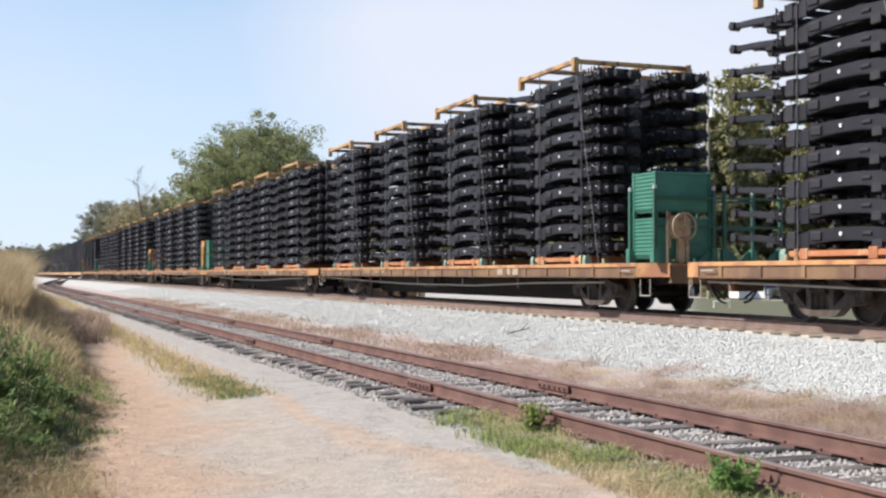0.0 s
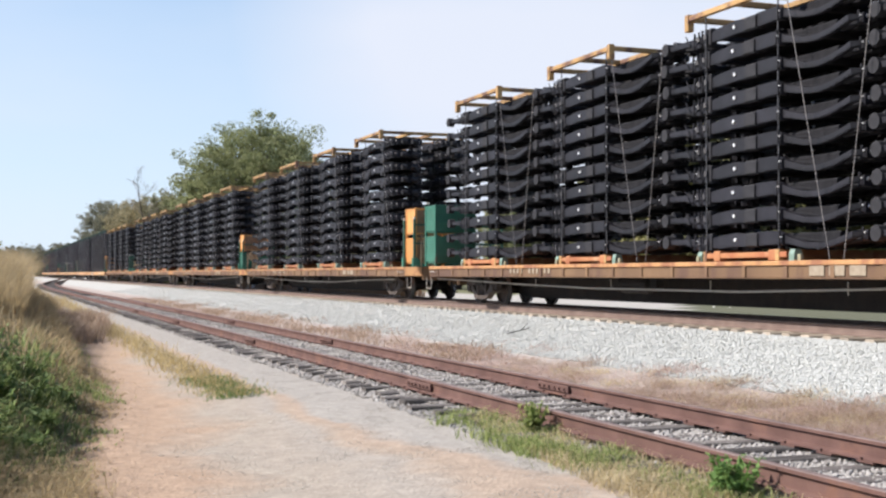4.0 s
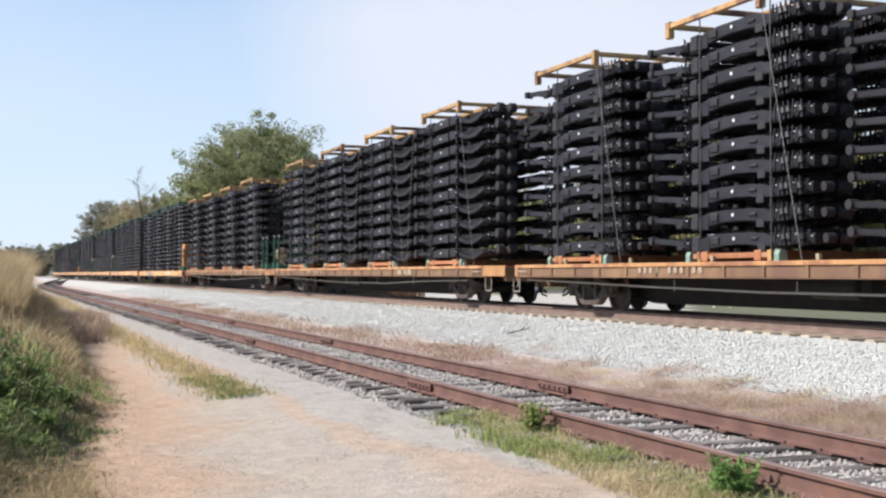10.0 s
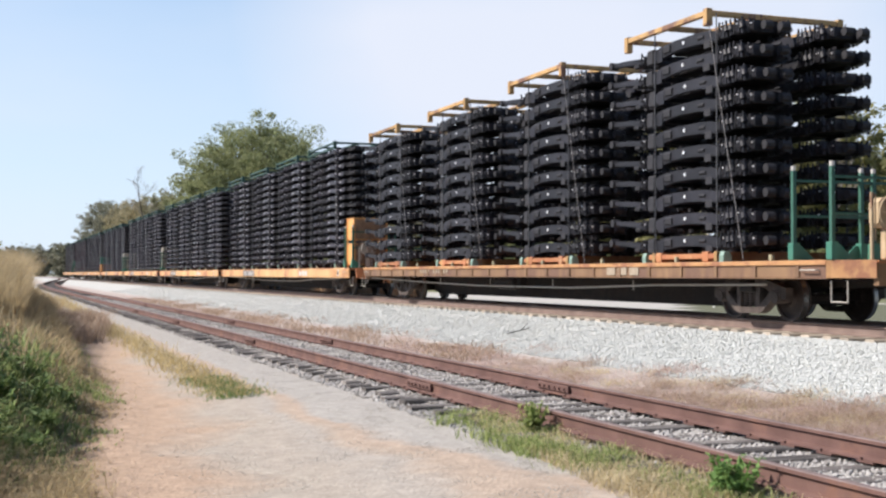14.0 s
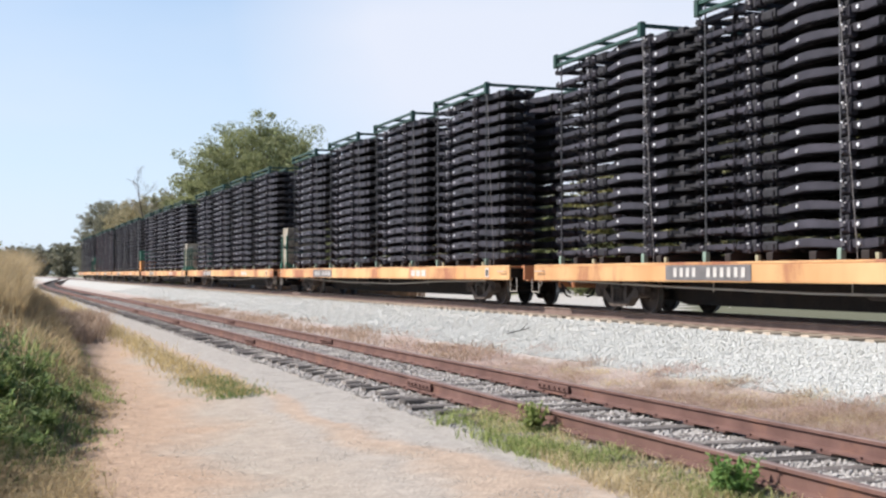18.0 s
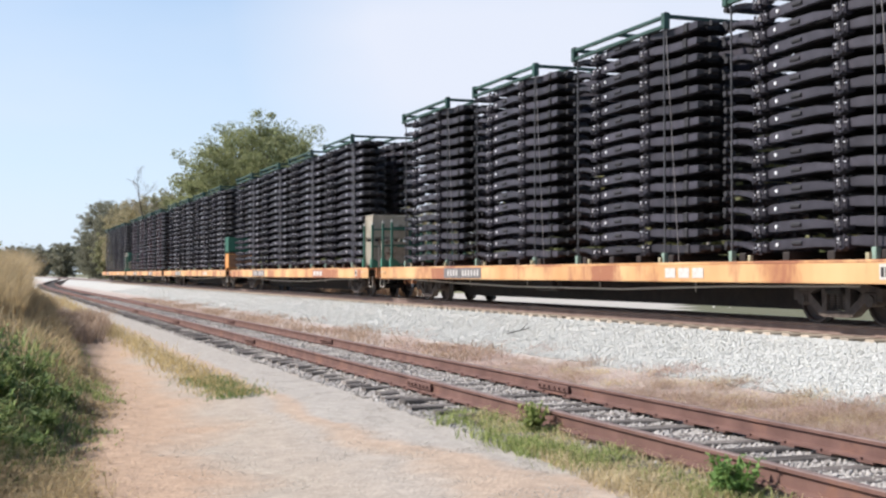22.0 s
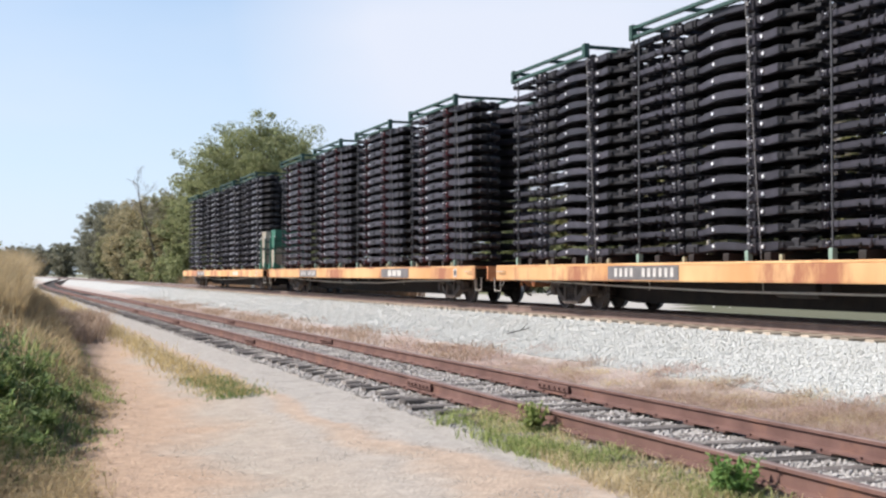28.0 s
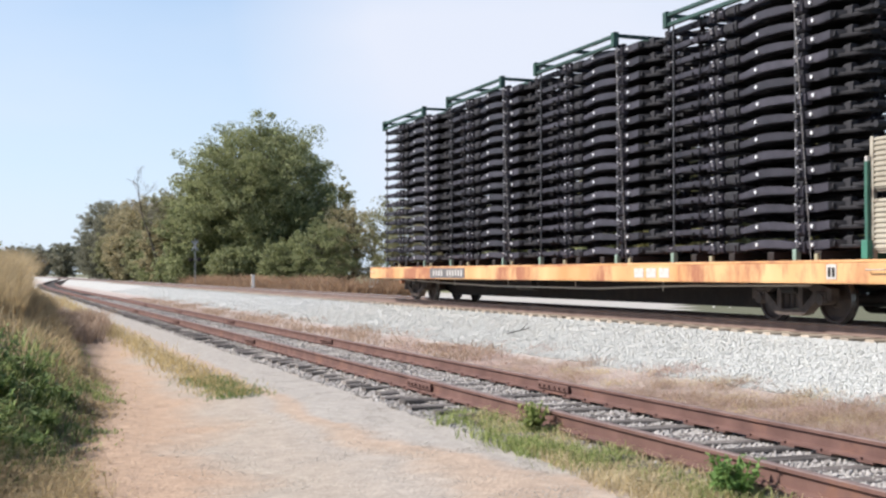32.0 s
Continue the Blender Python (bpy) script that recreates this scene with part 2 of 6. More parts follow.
M["blade_bank"] = leaf_material("bank_blade", (0.13, 0.19, 0.06), (0.38, 0.43, 0.17), trans=0.5)
M["blade_rust"] = leaf_material("rust_brown_grass", (0.25, 0.155, 0.095), (0.45, 0.305, 0.19), trans=0.45)
M["blade_straw"] = leaf_material("pale_straw", (0.42, 0.34, 0.19), (0.72, 0.62, 0.40), trans=0.45)
M["blade_dry"] = leaf_material("dead_vine", (0.28, 0.205, 0.15), (0.52, 0.40, 0.30), trans=0.4)
M["blade_pink"] = leaf_material("reddish_dry_grass", (0.40, 0.29, 0.25), (0.66, 0.53, 0.47), trans=0.45)
M["sign_steel"] = material("grey_galvanised", (0.26, 0.27, 0.27), (0.36, 0.37, 0.37), 6, 0.5, 0.2)
M["clapboard"] = material("white_clapboard", (0.66, 0.66, 0.64), (0.74, 0.74, 0.72), 3, 0.7, streak=(1, 1, 6))
M["shingle"] = material("grey_shingle", (0.10, 0.10, 0.10), (0.17, 0.165, 0.16), 8, 0.9)
M["glass"] = material("dark_window_glass", (0.03, 0.035, 0.04), (0.05, 0.055, 0.06), 2, 0.1, bump=0.0)
M["tarp"] = material("blue_tarpaulin", (0.03, 0.06, 0.20), (0.05, 0.09, 0.28), 5, 0.5)
M["pole_wood"] = material("grey_pole_wood", (0.28, 0.25, 0.21), (0.38, 0.34, 0.29), 6, 0.9, streak=(3, 3, 0.4))
M["post_steel"] = material("grey_steel_post", (0.055, 0.055, 0.058), (0.10, 0.10, 0.105), 8, 0.5, 0.2)
M["stake_tan"] = material("tan_stake", (0.26, 0.24, 0.15), (0.36, 0.33, 0.22), 6, 0.8)
M["post_white"] = material("weathered_white_post", (0.74, 0.70, 0.64), (0.82, 0.79, 0.74), 6, 0.8)


# ---- mesh helpers ----
class Shape:
    """Collects solid pieces for one mesh."""

    def __init__(self):
        self.v, self.f, self.mi = [], [], []

    def add(self, verts, faces, mi=0):
        o = len(self.v)
        self.v.extend(verts)
        self.f.extend([tuple(i + o for i in q) for q in faces])
        self.mi.extend([mi] * len(faces))
        return self

    def box(self, x0, x1, y0, y1, z0, z1, mi=0, c=0.0):
        """A box; c > 0 chamfers its four long (y) edges."""
        if c <= 0:
            v = [(x, y, z) for z in (z0, z1) for y in (y0, y1) for x in (x0, x1)]
            return self.add(v, [(0, 2, 3, 1), (4, 5, 7, 6), (0, 1, 5, 4), (2, 6, 7, 3), (0, 4, 6, 2), (1, 3, 7, 5)], mi)
        ring = [(x0 + c, z0), (x1 - c, z0), (x1, z0 + c), (x1, z1 - c), (x1 - c, z1), (x0 + c, z1), (x0, z1 - c), (x0, z0 + c)]
        return self.prism(ring, y0, y1, mi)

    def prism(self, ring, y0, y1, mi=0):
        """An outline in x and z, counter-clockwise from -y, drawn out along y."""
        n = len(ring)
        v = [(x, y0, z) for x, z in ring] + [(x, y1, z) for x, z in ring]
        f = [(i, (i + 1) % n, n + (i + 1) % n, n + i) for i in range(n)]
        return self.add(v, f + [tuple(range(n))[::-1], tuple(range(n, 2 * n))], mi)

    def rod(self, a, b, r, n=6, mi=0, r2=None):
        a, b = Vector(a), Vector(b)
        d = (b - a).normalized()
        u = d.orthogonal().normalized()
        w = d.cross(u)
        r2 = r if r2 is None else r2
        v = []
        for p, q in ((a, r), (b, r2)):
            for i in range(n):
                t = 2 * math.pi * i / n
                v.append(tuple(p + (u * math.cos(t) + w * math.sin(t)) * q))
        f = [(i, (i + 1) % n, n + (i + 1) % n, n + i) for i in range(n)]
        return self.add(v, f + [tuple(range(n))[::-1], tuple(range(n, 2 * n))], mi)

    def beam(self, a, b, w, h, mi=0):
        """A square bar from a to b, w wide level, h deep."""
        a, b = Vector(a), Vector(b)
        d = (b - a).normalized()
        s = d.cross(Vector((0, 0, 1)))
        s = s.normalized() if s.length > 1e-4 else Vector((1, 0, 0))
        u = s.cross(d)
        v = [tuple(p + s * i * w / 2 + u * j * h / 2) for p in (a, b) for i, j in ((-1, -1), (1, -1), (1, 1), (-1, 1))]
        return self.add(v, [(0, 1, 5, 4), (1, 2, 6, 5), (2, 3, 7, 6), (3, 0, 4, 7), (3, 2, 1, 0), (4, 5, 6, 7)], mi)

    def band(self, pts, x0, x1, mi=0):
        """A plate between x0 and x1 along y: pts are (y, z_low, z_high)."""
        v = []
        for y, lo, hi in pts:
            v += [(x0, y, lo), (x1, y, lo), (x1, y, hi), (x0, y, hi)]
        f = []
        for k in range(len(pts) - 1):
            o = 4 * k
            f += [(o + i, o + (i + 1) % 4, o + 4 + (i + 1) % 4, o + 4 + i) for i in range(4)]
        e = 4 * (len(pts) - 1)
        return self.add(v, f + [(3, 2, 1, 0), (e, e + 1, e + 2, e + 3)], mi)

    def mesh(self, name, *mats, smooth=False):
        me = bpy.data.meshes.new(name)
        me.from_pydata(self.v, [], self.f)
        for m in mats:
            me.materials.append(m)
        if len(mats) > 1:
            me.polygons.foreach_set("material_index", self.mi)
        if smooth:
            me.polygons.foreach_set("use_smooth", [True] * len(self.f))
        me.update()
        return me


def part(name, data, parent, label="", at=None):
    ob = new(name, data)
    ob.parent = parent
    if at is not None:
        ob.matrix_local = at if isinstance(at, Matrix) else Matrix.Translation(at)
    return tagged(ob, label)


def raw_mesh(name, verts, faces, mat):
    """A large joined mesh out of numpy arrays."""
    me = bpy.data.meshes.new(name)
    verts, faces = np.asarray(verts, dtype=np.float32), np.asarray(faces, dtype=np.int32)
    k = faces.shape[1]
    me.vertices.add(len(verts))
    me.vertices.foreach_set("co", verts.ravel())
    me.loops.add(faces.size)
    me.loops.foreach_set("vertex_index", faces.ravel())
    me.polygons.add(len(faces))
    me.polygons.foreach_set("loop_start", np.arange(0, faces.size, k, dtype=np.int32))
    me.materials.append(mat)
    me.update(calc_edges=True)
    me.validate()
    return me


# ---- the plan ----
RAIL_Z = 0.745                      # top of the main line's rails
MAIN_X, SIDE_X = 14.20, 6.0         # track centres
SIDE_Z = 0.24
DECK = 1.075                        # deck above rail top
ROAD_EDGE = [(-60, -0.6), (0, -0.6), (6, 0.0), (9, 0.5), (16.4, 1.5), (30, 1.95), (48, 2.3), (90, 2.8), (160, 3.2), (900, 4.0)]


def road_edge(y):
    return np.interp(y, [p[0] for p in ROAD_EDGE], [p[1] for p in ROAD_EDGE])


def side_shift(y):
    """The siding swings over to the main line far off."""
    return np.interp(y, [-60, 135, 160, 190, 220, 250, 280, 900], [0, 0, 0.6, 2.7, 5.4, 7.4, 8.2, 8.2])


def ground_z(x, y):
    x, y = np.asarray(x, float), np.asarray(y, float)
    e = road_edge(y)
    bank = np.clip((e - x) / 1.9, 0, 1)
    bank = bank * bank * (3 - 2 * bank) * 0.8 * np.clip((y - 3) / 8, 0, 1) + np.clip((e - 1.5 - x) / 25, 0, 1) * 0.8
    road = 0.03 * np.sin(x * 2.1 + 0.4) * (x < 5) * (x > e)
    main = np.interp(x, [7.4, 9.0, 9.3, 12.2, 12.7, 15.7, 16.2, 18.4, 20], [0.0, 0.07, 0.12, 0.485, 0.50, 0.50, 0.485, 0.1, 0.0])
    tip = np.interp(x, [-300, -60, 20, 60, 300], [1.2, 0.6, 0, 0.15, 2.0]) * (np.abs(x) > 20)
    bed = np.interp(y, [11, 24], [0.008, 0.036]) * np.clip(np.minimum(x - 4.7, 7.5 - x) / 0.4, 0, 1) * (y < 90)
    return bank + road + main + tip * 0.4 + bed


# ---- ground ----
def ground_material():
    m = bpy.data.materials.new("earth_and_gravel")
    m.use_nodes = True
    nt = m.node_tree
    n, l = nt.nodes, nt.links
    b = n["Principled BSDF"]
    co = n.new("ShaderNodeTexCoord")
    at = n.new("ShaderNodeAttribute")
    at.attribute_name = "across"
    warp = n.new("ShaderNodeTexNoise")
    warp.inputs["Scale"].default_value, warp.inputs["Detail"].default_value = 0.5, 5.0
    warp.inputs["Roughness"].default_value = 0.56
    l.new(co.outputs["Object"], warp.inputs["Vector"])
    wm = n.new("ShaderNodeMath")
    wm.operation = "MULTIPLY_ADD"
    wm.inputs[1].default_value, wm.inputs[2].default_value = 2.6, -1.3
    l.new(warp.outputs["Fac"], wm.inputs[0])
    sm = n.new("ShaderNodeMath")
    l.new(at.outputs["Fac"], sm.inputs[0])
    l.new(wm.outputs[0], sm.inputs[1])
    mr = n.new("ShaderNodeMapRange")
    mr.inputs["From Min"].default_value, mr.inputs["From Max"].default_value = -2.0, 48.0
    l.new(sm.outputs[0], mr.inputs["Value"])

    def p(v):
        return (v + 2.0) / 50.0
    soil, tan, tan2 = (0.15, 0.115, 0.075), (0.415, 0.30, 0.213), (0.395, 0.315, 0.243)
    grey, grey2, pink = (0.365, 0.318, 0.263), (0.385, 0.36, 0.32), (0.415, 0.355, 0.315)
    pale, road, field = (0.46, 0.465, 0.44), (0.43, 0.415, 0.38), (0.17, 0.175, 0.10)
    r = ramp_node(nt, [(p(-1.5), soil), (p(-0.1), (0.24, 0.17, 0.11)), (p(0.15), tan), (p(0.8), tan), (p(1.5), (0.37, 0.325, 0.268)), (p(1.9), grey), (p(2.6), (0.365, 0.33, 0.285)),
                       (p(3.0), tan2), (p(3.5), (0.405, 0.318, 0.245)), (p(3.9), grey2), (p(6.9), grey2), (p(7.3), pink), (p(8.9), pink),
                       (p(9.5), pale), (p(18.0), pale), (p(19.5), (0.13, 0.135, 0.088)), (p(23.5), (0.13, 0.135, 0.088)), (p(25.5), road),
                       (p(34.0), road), (p(36.0), field), (p(46.0), field)])
    l.new(mr.outputs["Result"], r.inputs["Fac"])
    # pebbles and grit
    vo = n.new("ShaderNodeTexVoronoi")
    vo.inputs["Scale"].default_value = 26.0
    l.new(co.outputs["Object"], vo.inputs["Vector"])
    fi = n.new("ShaderNodeTexNoise")
    fi.inputs["Scale"].default_value, fi.inputs["Detail"].default_value = 5.0, 9.0
    l.new(co.outputs["Object"], fi.inputs["Vector"])
    hs = n.new("ShaderNodeHueSaturation")
    v1 = n.new("ShaderNodeMapRange")
    v1.inputs["From Min"].default_value, v1.inputs["From Max"].default_value = 0.25, 0.75
    v1.inputs["To Min"].default_value, v1.inputs["To Max"].default_value = 0.86, 1.11
    l.new(fi.outputs["Fac"], v1.inputs["Value"])
    sp = n.new("ShaderNodeSeparateColor")
    l.new(vo.outputs["Color"], sp.inputs["Color"])
    v2 = n.new("ShaderNodeMapRange")
    v2.inputs["To Min"].default_value, v2.inputs["To Max"].default_value = 0.87, 1.09
    l.new(sp.outputs["Red"], v2.inputs["Value"])
    mu = n.new("ShaderNodeMath")
    mu.operation = "MULTIPLY"
    l.new(v1.outputs["Result"], mu.inputs[0])
    l.new(v2.outputs["Result"], mu.inputs[1])
    l.new(mu.outputs[0], hs.inputs["Value"])
    l.new(r.outputs["Color"], hs.inputs["Color"])
    l.new(hs.outputs["Color"], b.inputs["Base Color"])
    b.inputs["Roughness"].default_value = 0.95
    b.inputs["Specular IOR Level"].default_value = 0.2
    bp = n.new("ShaderNodeBump")
    bp.inputs["Strength"].default_value, bp.inputs["Distance"].default_value = 0.35, 0.02
    l.new(vo.outputs["Distance"], bp.inputs["Height"])
    l.new(bp.outputs["Normal"], b.inputs["Normal"])
    return m


def build_ground():
    xs = np.concatenate([[-3000, -1200, -500, -200, -90, -50, -30, -18, -10, -6, -4], np.arange(-3, 5, 0.25), np.arange(5, 20, 0.3),
                         np.arange(20, 60, 2.5), [65, 80, 100, 140, 200, 300, 500, 900, 1600, 3000]])
    ys = np.concatenate([[-3000, -800, -200, -60, -20, -8], np.arange(-4, 30, 0.3), np.arange(30, 80, 1.0), np.arange(80, 300, 6.0),
                         [310, 350, 400, 500, 700, 1000, 1600, 2600, 4500]])
    gx, gy = np.meshgrid(xs, ys)
    gz = ground_z(gx, gy)
    rng = np.random.default_rng(4)
    near = (gx > -3) & (gx < 13) & (gy < 80) & (gy > -8)
    gz = gz + near * rng.normal(0, 0.008, gz.shape)
    verts = np.stack([gx, gy, gz], -1).reshape(-1, 3)
    w, h = len(xs), len(ys)
    i = (np.arange(h - 1)[:, None] * w + np.arange(w - 1)[None]).ravel()
    faces = np.stack([i, i + 1, i + w + 1, i + w], -1)
    me = raw_mesh("ground", verts, faces, ground_material())
    a = me.attributes.new("across", "FLOAT", "POINT")
    e = road_edge(gy)
    across = np.where(gx < 4.5, np.where(gx < e, gx - e, (gx - e) / (4.5 - e) * 3.95), gx)
    across = np.where((gx >= 4.5) & (gx < 6.5), 3.95 + (gx - 4.5) * (2.55 / 2.0), across)
    # away from the eye grey gravel lies right up to the grass strip
    far = np.clip((gy - 9.0) / 4.0, 0, 1) * (gx < 4.5) * (gx > e)
    across = across + far * 1.4 * np.clip((across - 1.9) / 0.9, 0, 1)
    across = np.where((gx > 20) & (gx < 44) & (gx > 0.61 * gy), 22.0, across)
    across = np.where((gx > 20) & (gx < 0.61 * gy) & (gx > 0.44 * gy) & (gy < 110), 30.0, across)
    a.data.foreach_set("value", across.astype(np.float32).ravel())
    me.polygons.foreach_set("use_smooth", [True] * len(faces))
    ob = new("ground", me)
    tagged(ob, "sandy dirt lane and pale gravel beside two railway tracks", "ground", kind="structure")


build_ground()


# ---- tracks ----
def rail_ring(h=0.17, head=0.072, foot=0.14):
    a, b, w = foot / 2, head / 2, 0.010
    return [(-a, 0), (a, 0), (a, 0.012), (w, 0.03), (w, h - 0.045), (b, h - 0.034), (b, h - 0.006), (b - 0.008, h),
            (-b + 0.008, h), (-b, h - 0.006), (-b, h - 0.034), (-w, h - 0.045), (-w, 0.03), (-a, 0.012)]


def rail_mesh(name, path, mats, h=0.17):
    """A rail along points (x, y, z of its foot); the top of the head takes the second material."""
    s = Shape()
    ring = rail_ring(h)
    n = len(ring)
    v = [(x + rx, y, z + rz) for x, y, z in path for rx, rz in ring]
    f, mi = [], []
    for k in range(len(path) - 1):
        for i in range(n):
            f.append((k * n + i, k * n + (i + 1) % n, (k + 1) * n + (i + 1) % n, (k + 1) * n + i))
            mi.append(1 if i in (6, 7, 8) else 0)
    s.v, s.f, s.mi = v, f + [tuple(range(n))[::-1]], mi + [0]
    return s.mesh(name, *mats)


def tie_mesh(name, mat, w=0.22, h=0.17, length=2.6):
    s = Shape()
    c = 0.015
    ring = [(-w / 2, 0), (w / 2, 0), (w / 2, h - c), (w / 2 - c, h), (-w / 2 + c, h), (-w / 2, h - c)]
    s.prism(ring, -length / 2, length / 2)
    s.v = [(y, x, z) for x, y, z in s.v]
    s.f = [q[::-1] for q in s.f]
    return s.mesh(name, mat)


def joint_mesh():
    s = Shape()
    s.box(-0.055, -0.022, -0.45, 0.45, 0.035, 0.125, 0, 0.008).box(0.022, 0.055, -0.45, 0.45, 0.035, 0.125, 0, 0.008)
    for y in (-0.36, -0.22, -0.08, 0.08, 0.22, 0.36):
        s.rod((-0.085, y, 0.08), (0.085, y, 0.08), 0.018, 6)
    return s.mesh("joint_bar", M["rust_rail"])


def build_tracks():
    rng = random.Random(5)
    siding = tagged(new("siding_track"), "old siding track with rusty rails and weathered wooden ties", "railway track", kind="structure")
    ys = [*range(-6, 60, 6), *range(60, 286, 4)]
    for dx in (-0.755, 0.755):
        path = [(SIDE_X + dx + float(side_shift(y)), y, SIDE_Z - 0.165 + float(np.interp(y, [120, 260], [0, 0.5]))) for y in ys]
        part("rail", rail_mesh("rail", path, (M["rust_rail"], M["rust_head"])), siding, "rust-red worn rail")
    jm = joint_mesh()
    for dx, js in ((-0.755, (3.4, 14.85, 25.9, 37.0, 48.0)), (0.755, (14.0, 25.2, 36.3, 47.0, 58.0))):
        for y in js:
            part("joint_bar", jm, siding, at=(SIDE_X + dx, y, SIDE_Z - 0.165))
    tm = tie_mesh("tie", M["tie"])
    plate = Shape().box(-0.09, 0.09, -0.1, 0.1, 0, 0.014).rod((-0.075, 0.06, 0), (-0.075, 0.06, 0.04), 0.014, 6).rod((0.075, -0.06, 0), (0.075, -0.06, 0.04), 0.014, 6).mesh("tie_plate", M["rust_rail"])
    y = -5.0
    k = 0
    while y < 215:
        z = SIDE_Z - 0.18 - 0.178 + rng.uniform(-0.022, 0.004) + float(np.interp(y, [120, 260], [0, 0.5]))
        t = part("tie", tm, siding, at=pose(SIDE_X + rng.uniform(-0.12, 0.12) + float(side_shift(y)), y, z, 0, 0, rng.uniform(-2.5, 2.5)))
        if y < 40:
            for dx in (-0.755, 0.755):
                part("tie_plate", plate, siding, at=(SIDE_X + dx, y, SIDE_Z - 0.181))
        y += rng.uniform(0.5, 0.62) if y < 80 else 0.9
        k += 1
    main = tagged(new("main_track"), "main line track with polished rails on pale ballast", "railway track", kind="structure")
    for dx in (-0.755, 0.755):
        path = [(MAIN_X + dx, y, RAIL_Z - 0.18) for y in (-40, 0, 40, 120, 300, 900)]
        part("rail", rail_mesh("rail", path, (M["main_rail"], M["shiny_head"]), 0.18), main, "brown rail with bright running top")
    tm2 = tie_mesh("tie", M["tie_main"])
    y = -2.0
    while y < 150:
        part("tie", tm2, main, at=pose(MAIN_X + rng.uniform(-0.04, 0.04), y, RAIL_Z - 0.18 - 0.172, 0, 0, rng.uniform(-0.6, 0.6)))
        y += 0.53 if y < 90 else 1.06


build_tracks()


# ---- loose stone ----
def scatter_stones(name, pts, size, mat, seed, label):
    """Small angular stones (eight faces) at points (x, y, z)."""
    rng = np.random.default_rng(seed)
    n = len(pts)
    base = np.array([(1, 0, 0), (-1, 0, 0), (0, 1, 0), (0, -1, 0), (0, 0, 0.8), (0, 0, -0.8)], float)
    ang, sc = rng.uniform(0, 6.28, n), size * rng.uniform(0.55, 1.35, (n, 1, 1))
    v = base[None] * rng.uniform(0.55, 1.1, (n, 6, 1)) + rng.normal(0, 0.16, (n, 6, 3))
    c, s = np.cos(ang)[:, None], np.sin(ang)[:, None]
    x, y = v[..., 0] * c - v[..., 1] * s, v[..., 0] * s + v[..., 1] * c
    v = np.stack([x, y, v[..., 2]], -1) * sc + np.asarray(pts)[:, None]
    f = np.array([(0, 2, 4), (2, 1, 4), (1, 3, 4), (3, 0, 4), (2, 0, 5), (1, 2, 5), (3, 1, 5), (0, 3, 5)])
    faces = (f[None] + 6 * np.arange(n)[:, None, None]).reshape(-1, 3)
    ob = new(name, raw_mesh(name, v.reshape(-1, 3), faces, mat))
    return tagged(ob, label, "gravel", kind="stuff")


def near_biased(rng, n, y0, y1):
    """Positions along y, denser near the eye."""
    u = rng.uniform(0, 1, n)
    return 1 / (1 / y1 + u * (1 / y0 - 1 / y1)) 


def build_stones():
    rng = np.random.default_rng(8)
    n = 150000
    y = near_biased(rng, n, 9, 110) - 4
    x = rng.uniform(9.2, 12.95, n)
    z = ground_z(x, y) + 0.012
    scatter_stones("ballast_shoulder", np.stack([x, y, z], -1), 0.021, M["ballast"], 1, "pale grey crushed stone ballast heaped along the main line")
    n = 14000
    y = near_biased(rng, n, 9, 70) - 3
    x = rng.uniform(12.95, 15.5, n)
    z = np.full(n, RAIL_Z - 0.25)
    scatter_stones("ballast_bed", np.stack([x, y, z], -1), 0.036, M["ballast"], 2, "pale grey ballast between the main line ties")
    n = 62000
    y = near_biased(rng, n, 8, 90) - 3
    x = rng.uniform(4.5, 7.5, n) + side_shift(y)
    z = ground_z(np.minimum(x, 7.4), y) + rng.uniform(-0.005, 0.02, n)
    scatter_stones("siding_ballast", np.stack([x, y, z], -1), 0.025, M["ballast_old"], 3, "dirty grey ballast between the siding ties")
    n = 90000
    y = near_biased(rng, n, 7, 60) - 1
    x = rng.uniform(1.2, 5.0, n)
    keep = rng.uniform(0, 1, n) < np.interp(x, [1.2, 2.4, 3.4, 4.2, 5.0], [0.12, 0.4, 0.45, 0.8, 1.0])
    x, y = x[keep], y[keep]
    scatter_stones("lane_pebbles", np.stack([x, y, ground_z(x, y) - 0.002], -1), 0.0055, M["ballast_lane"], 4, "loose grey pebbles strewn over the dirt lane")


build_stones()


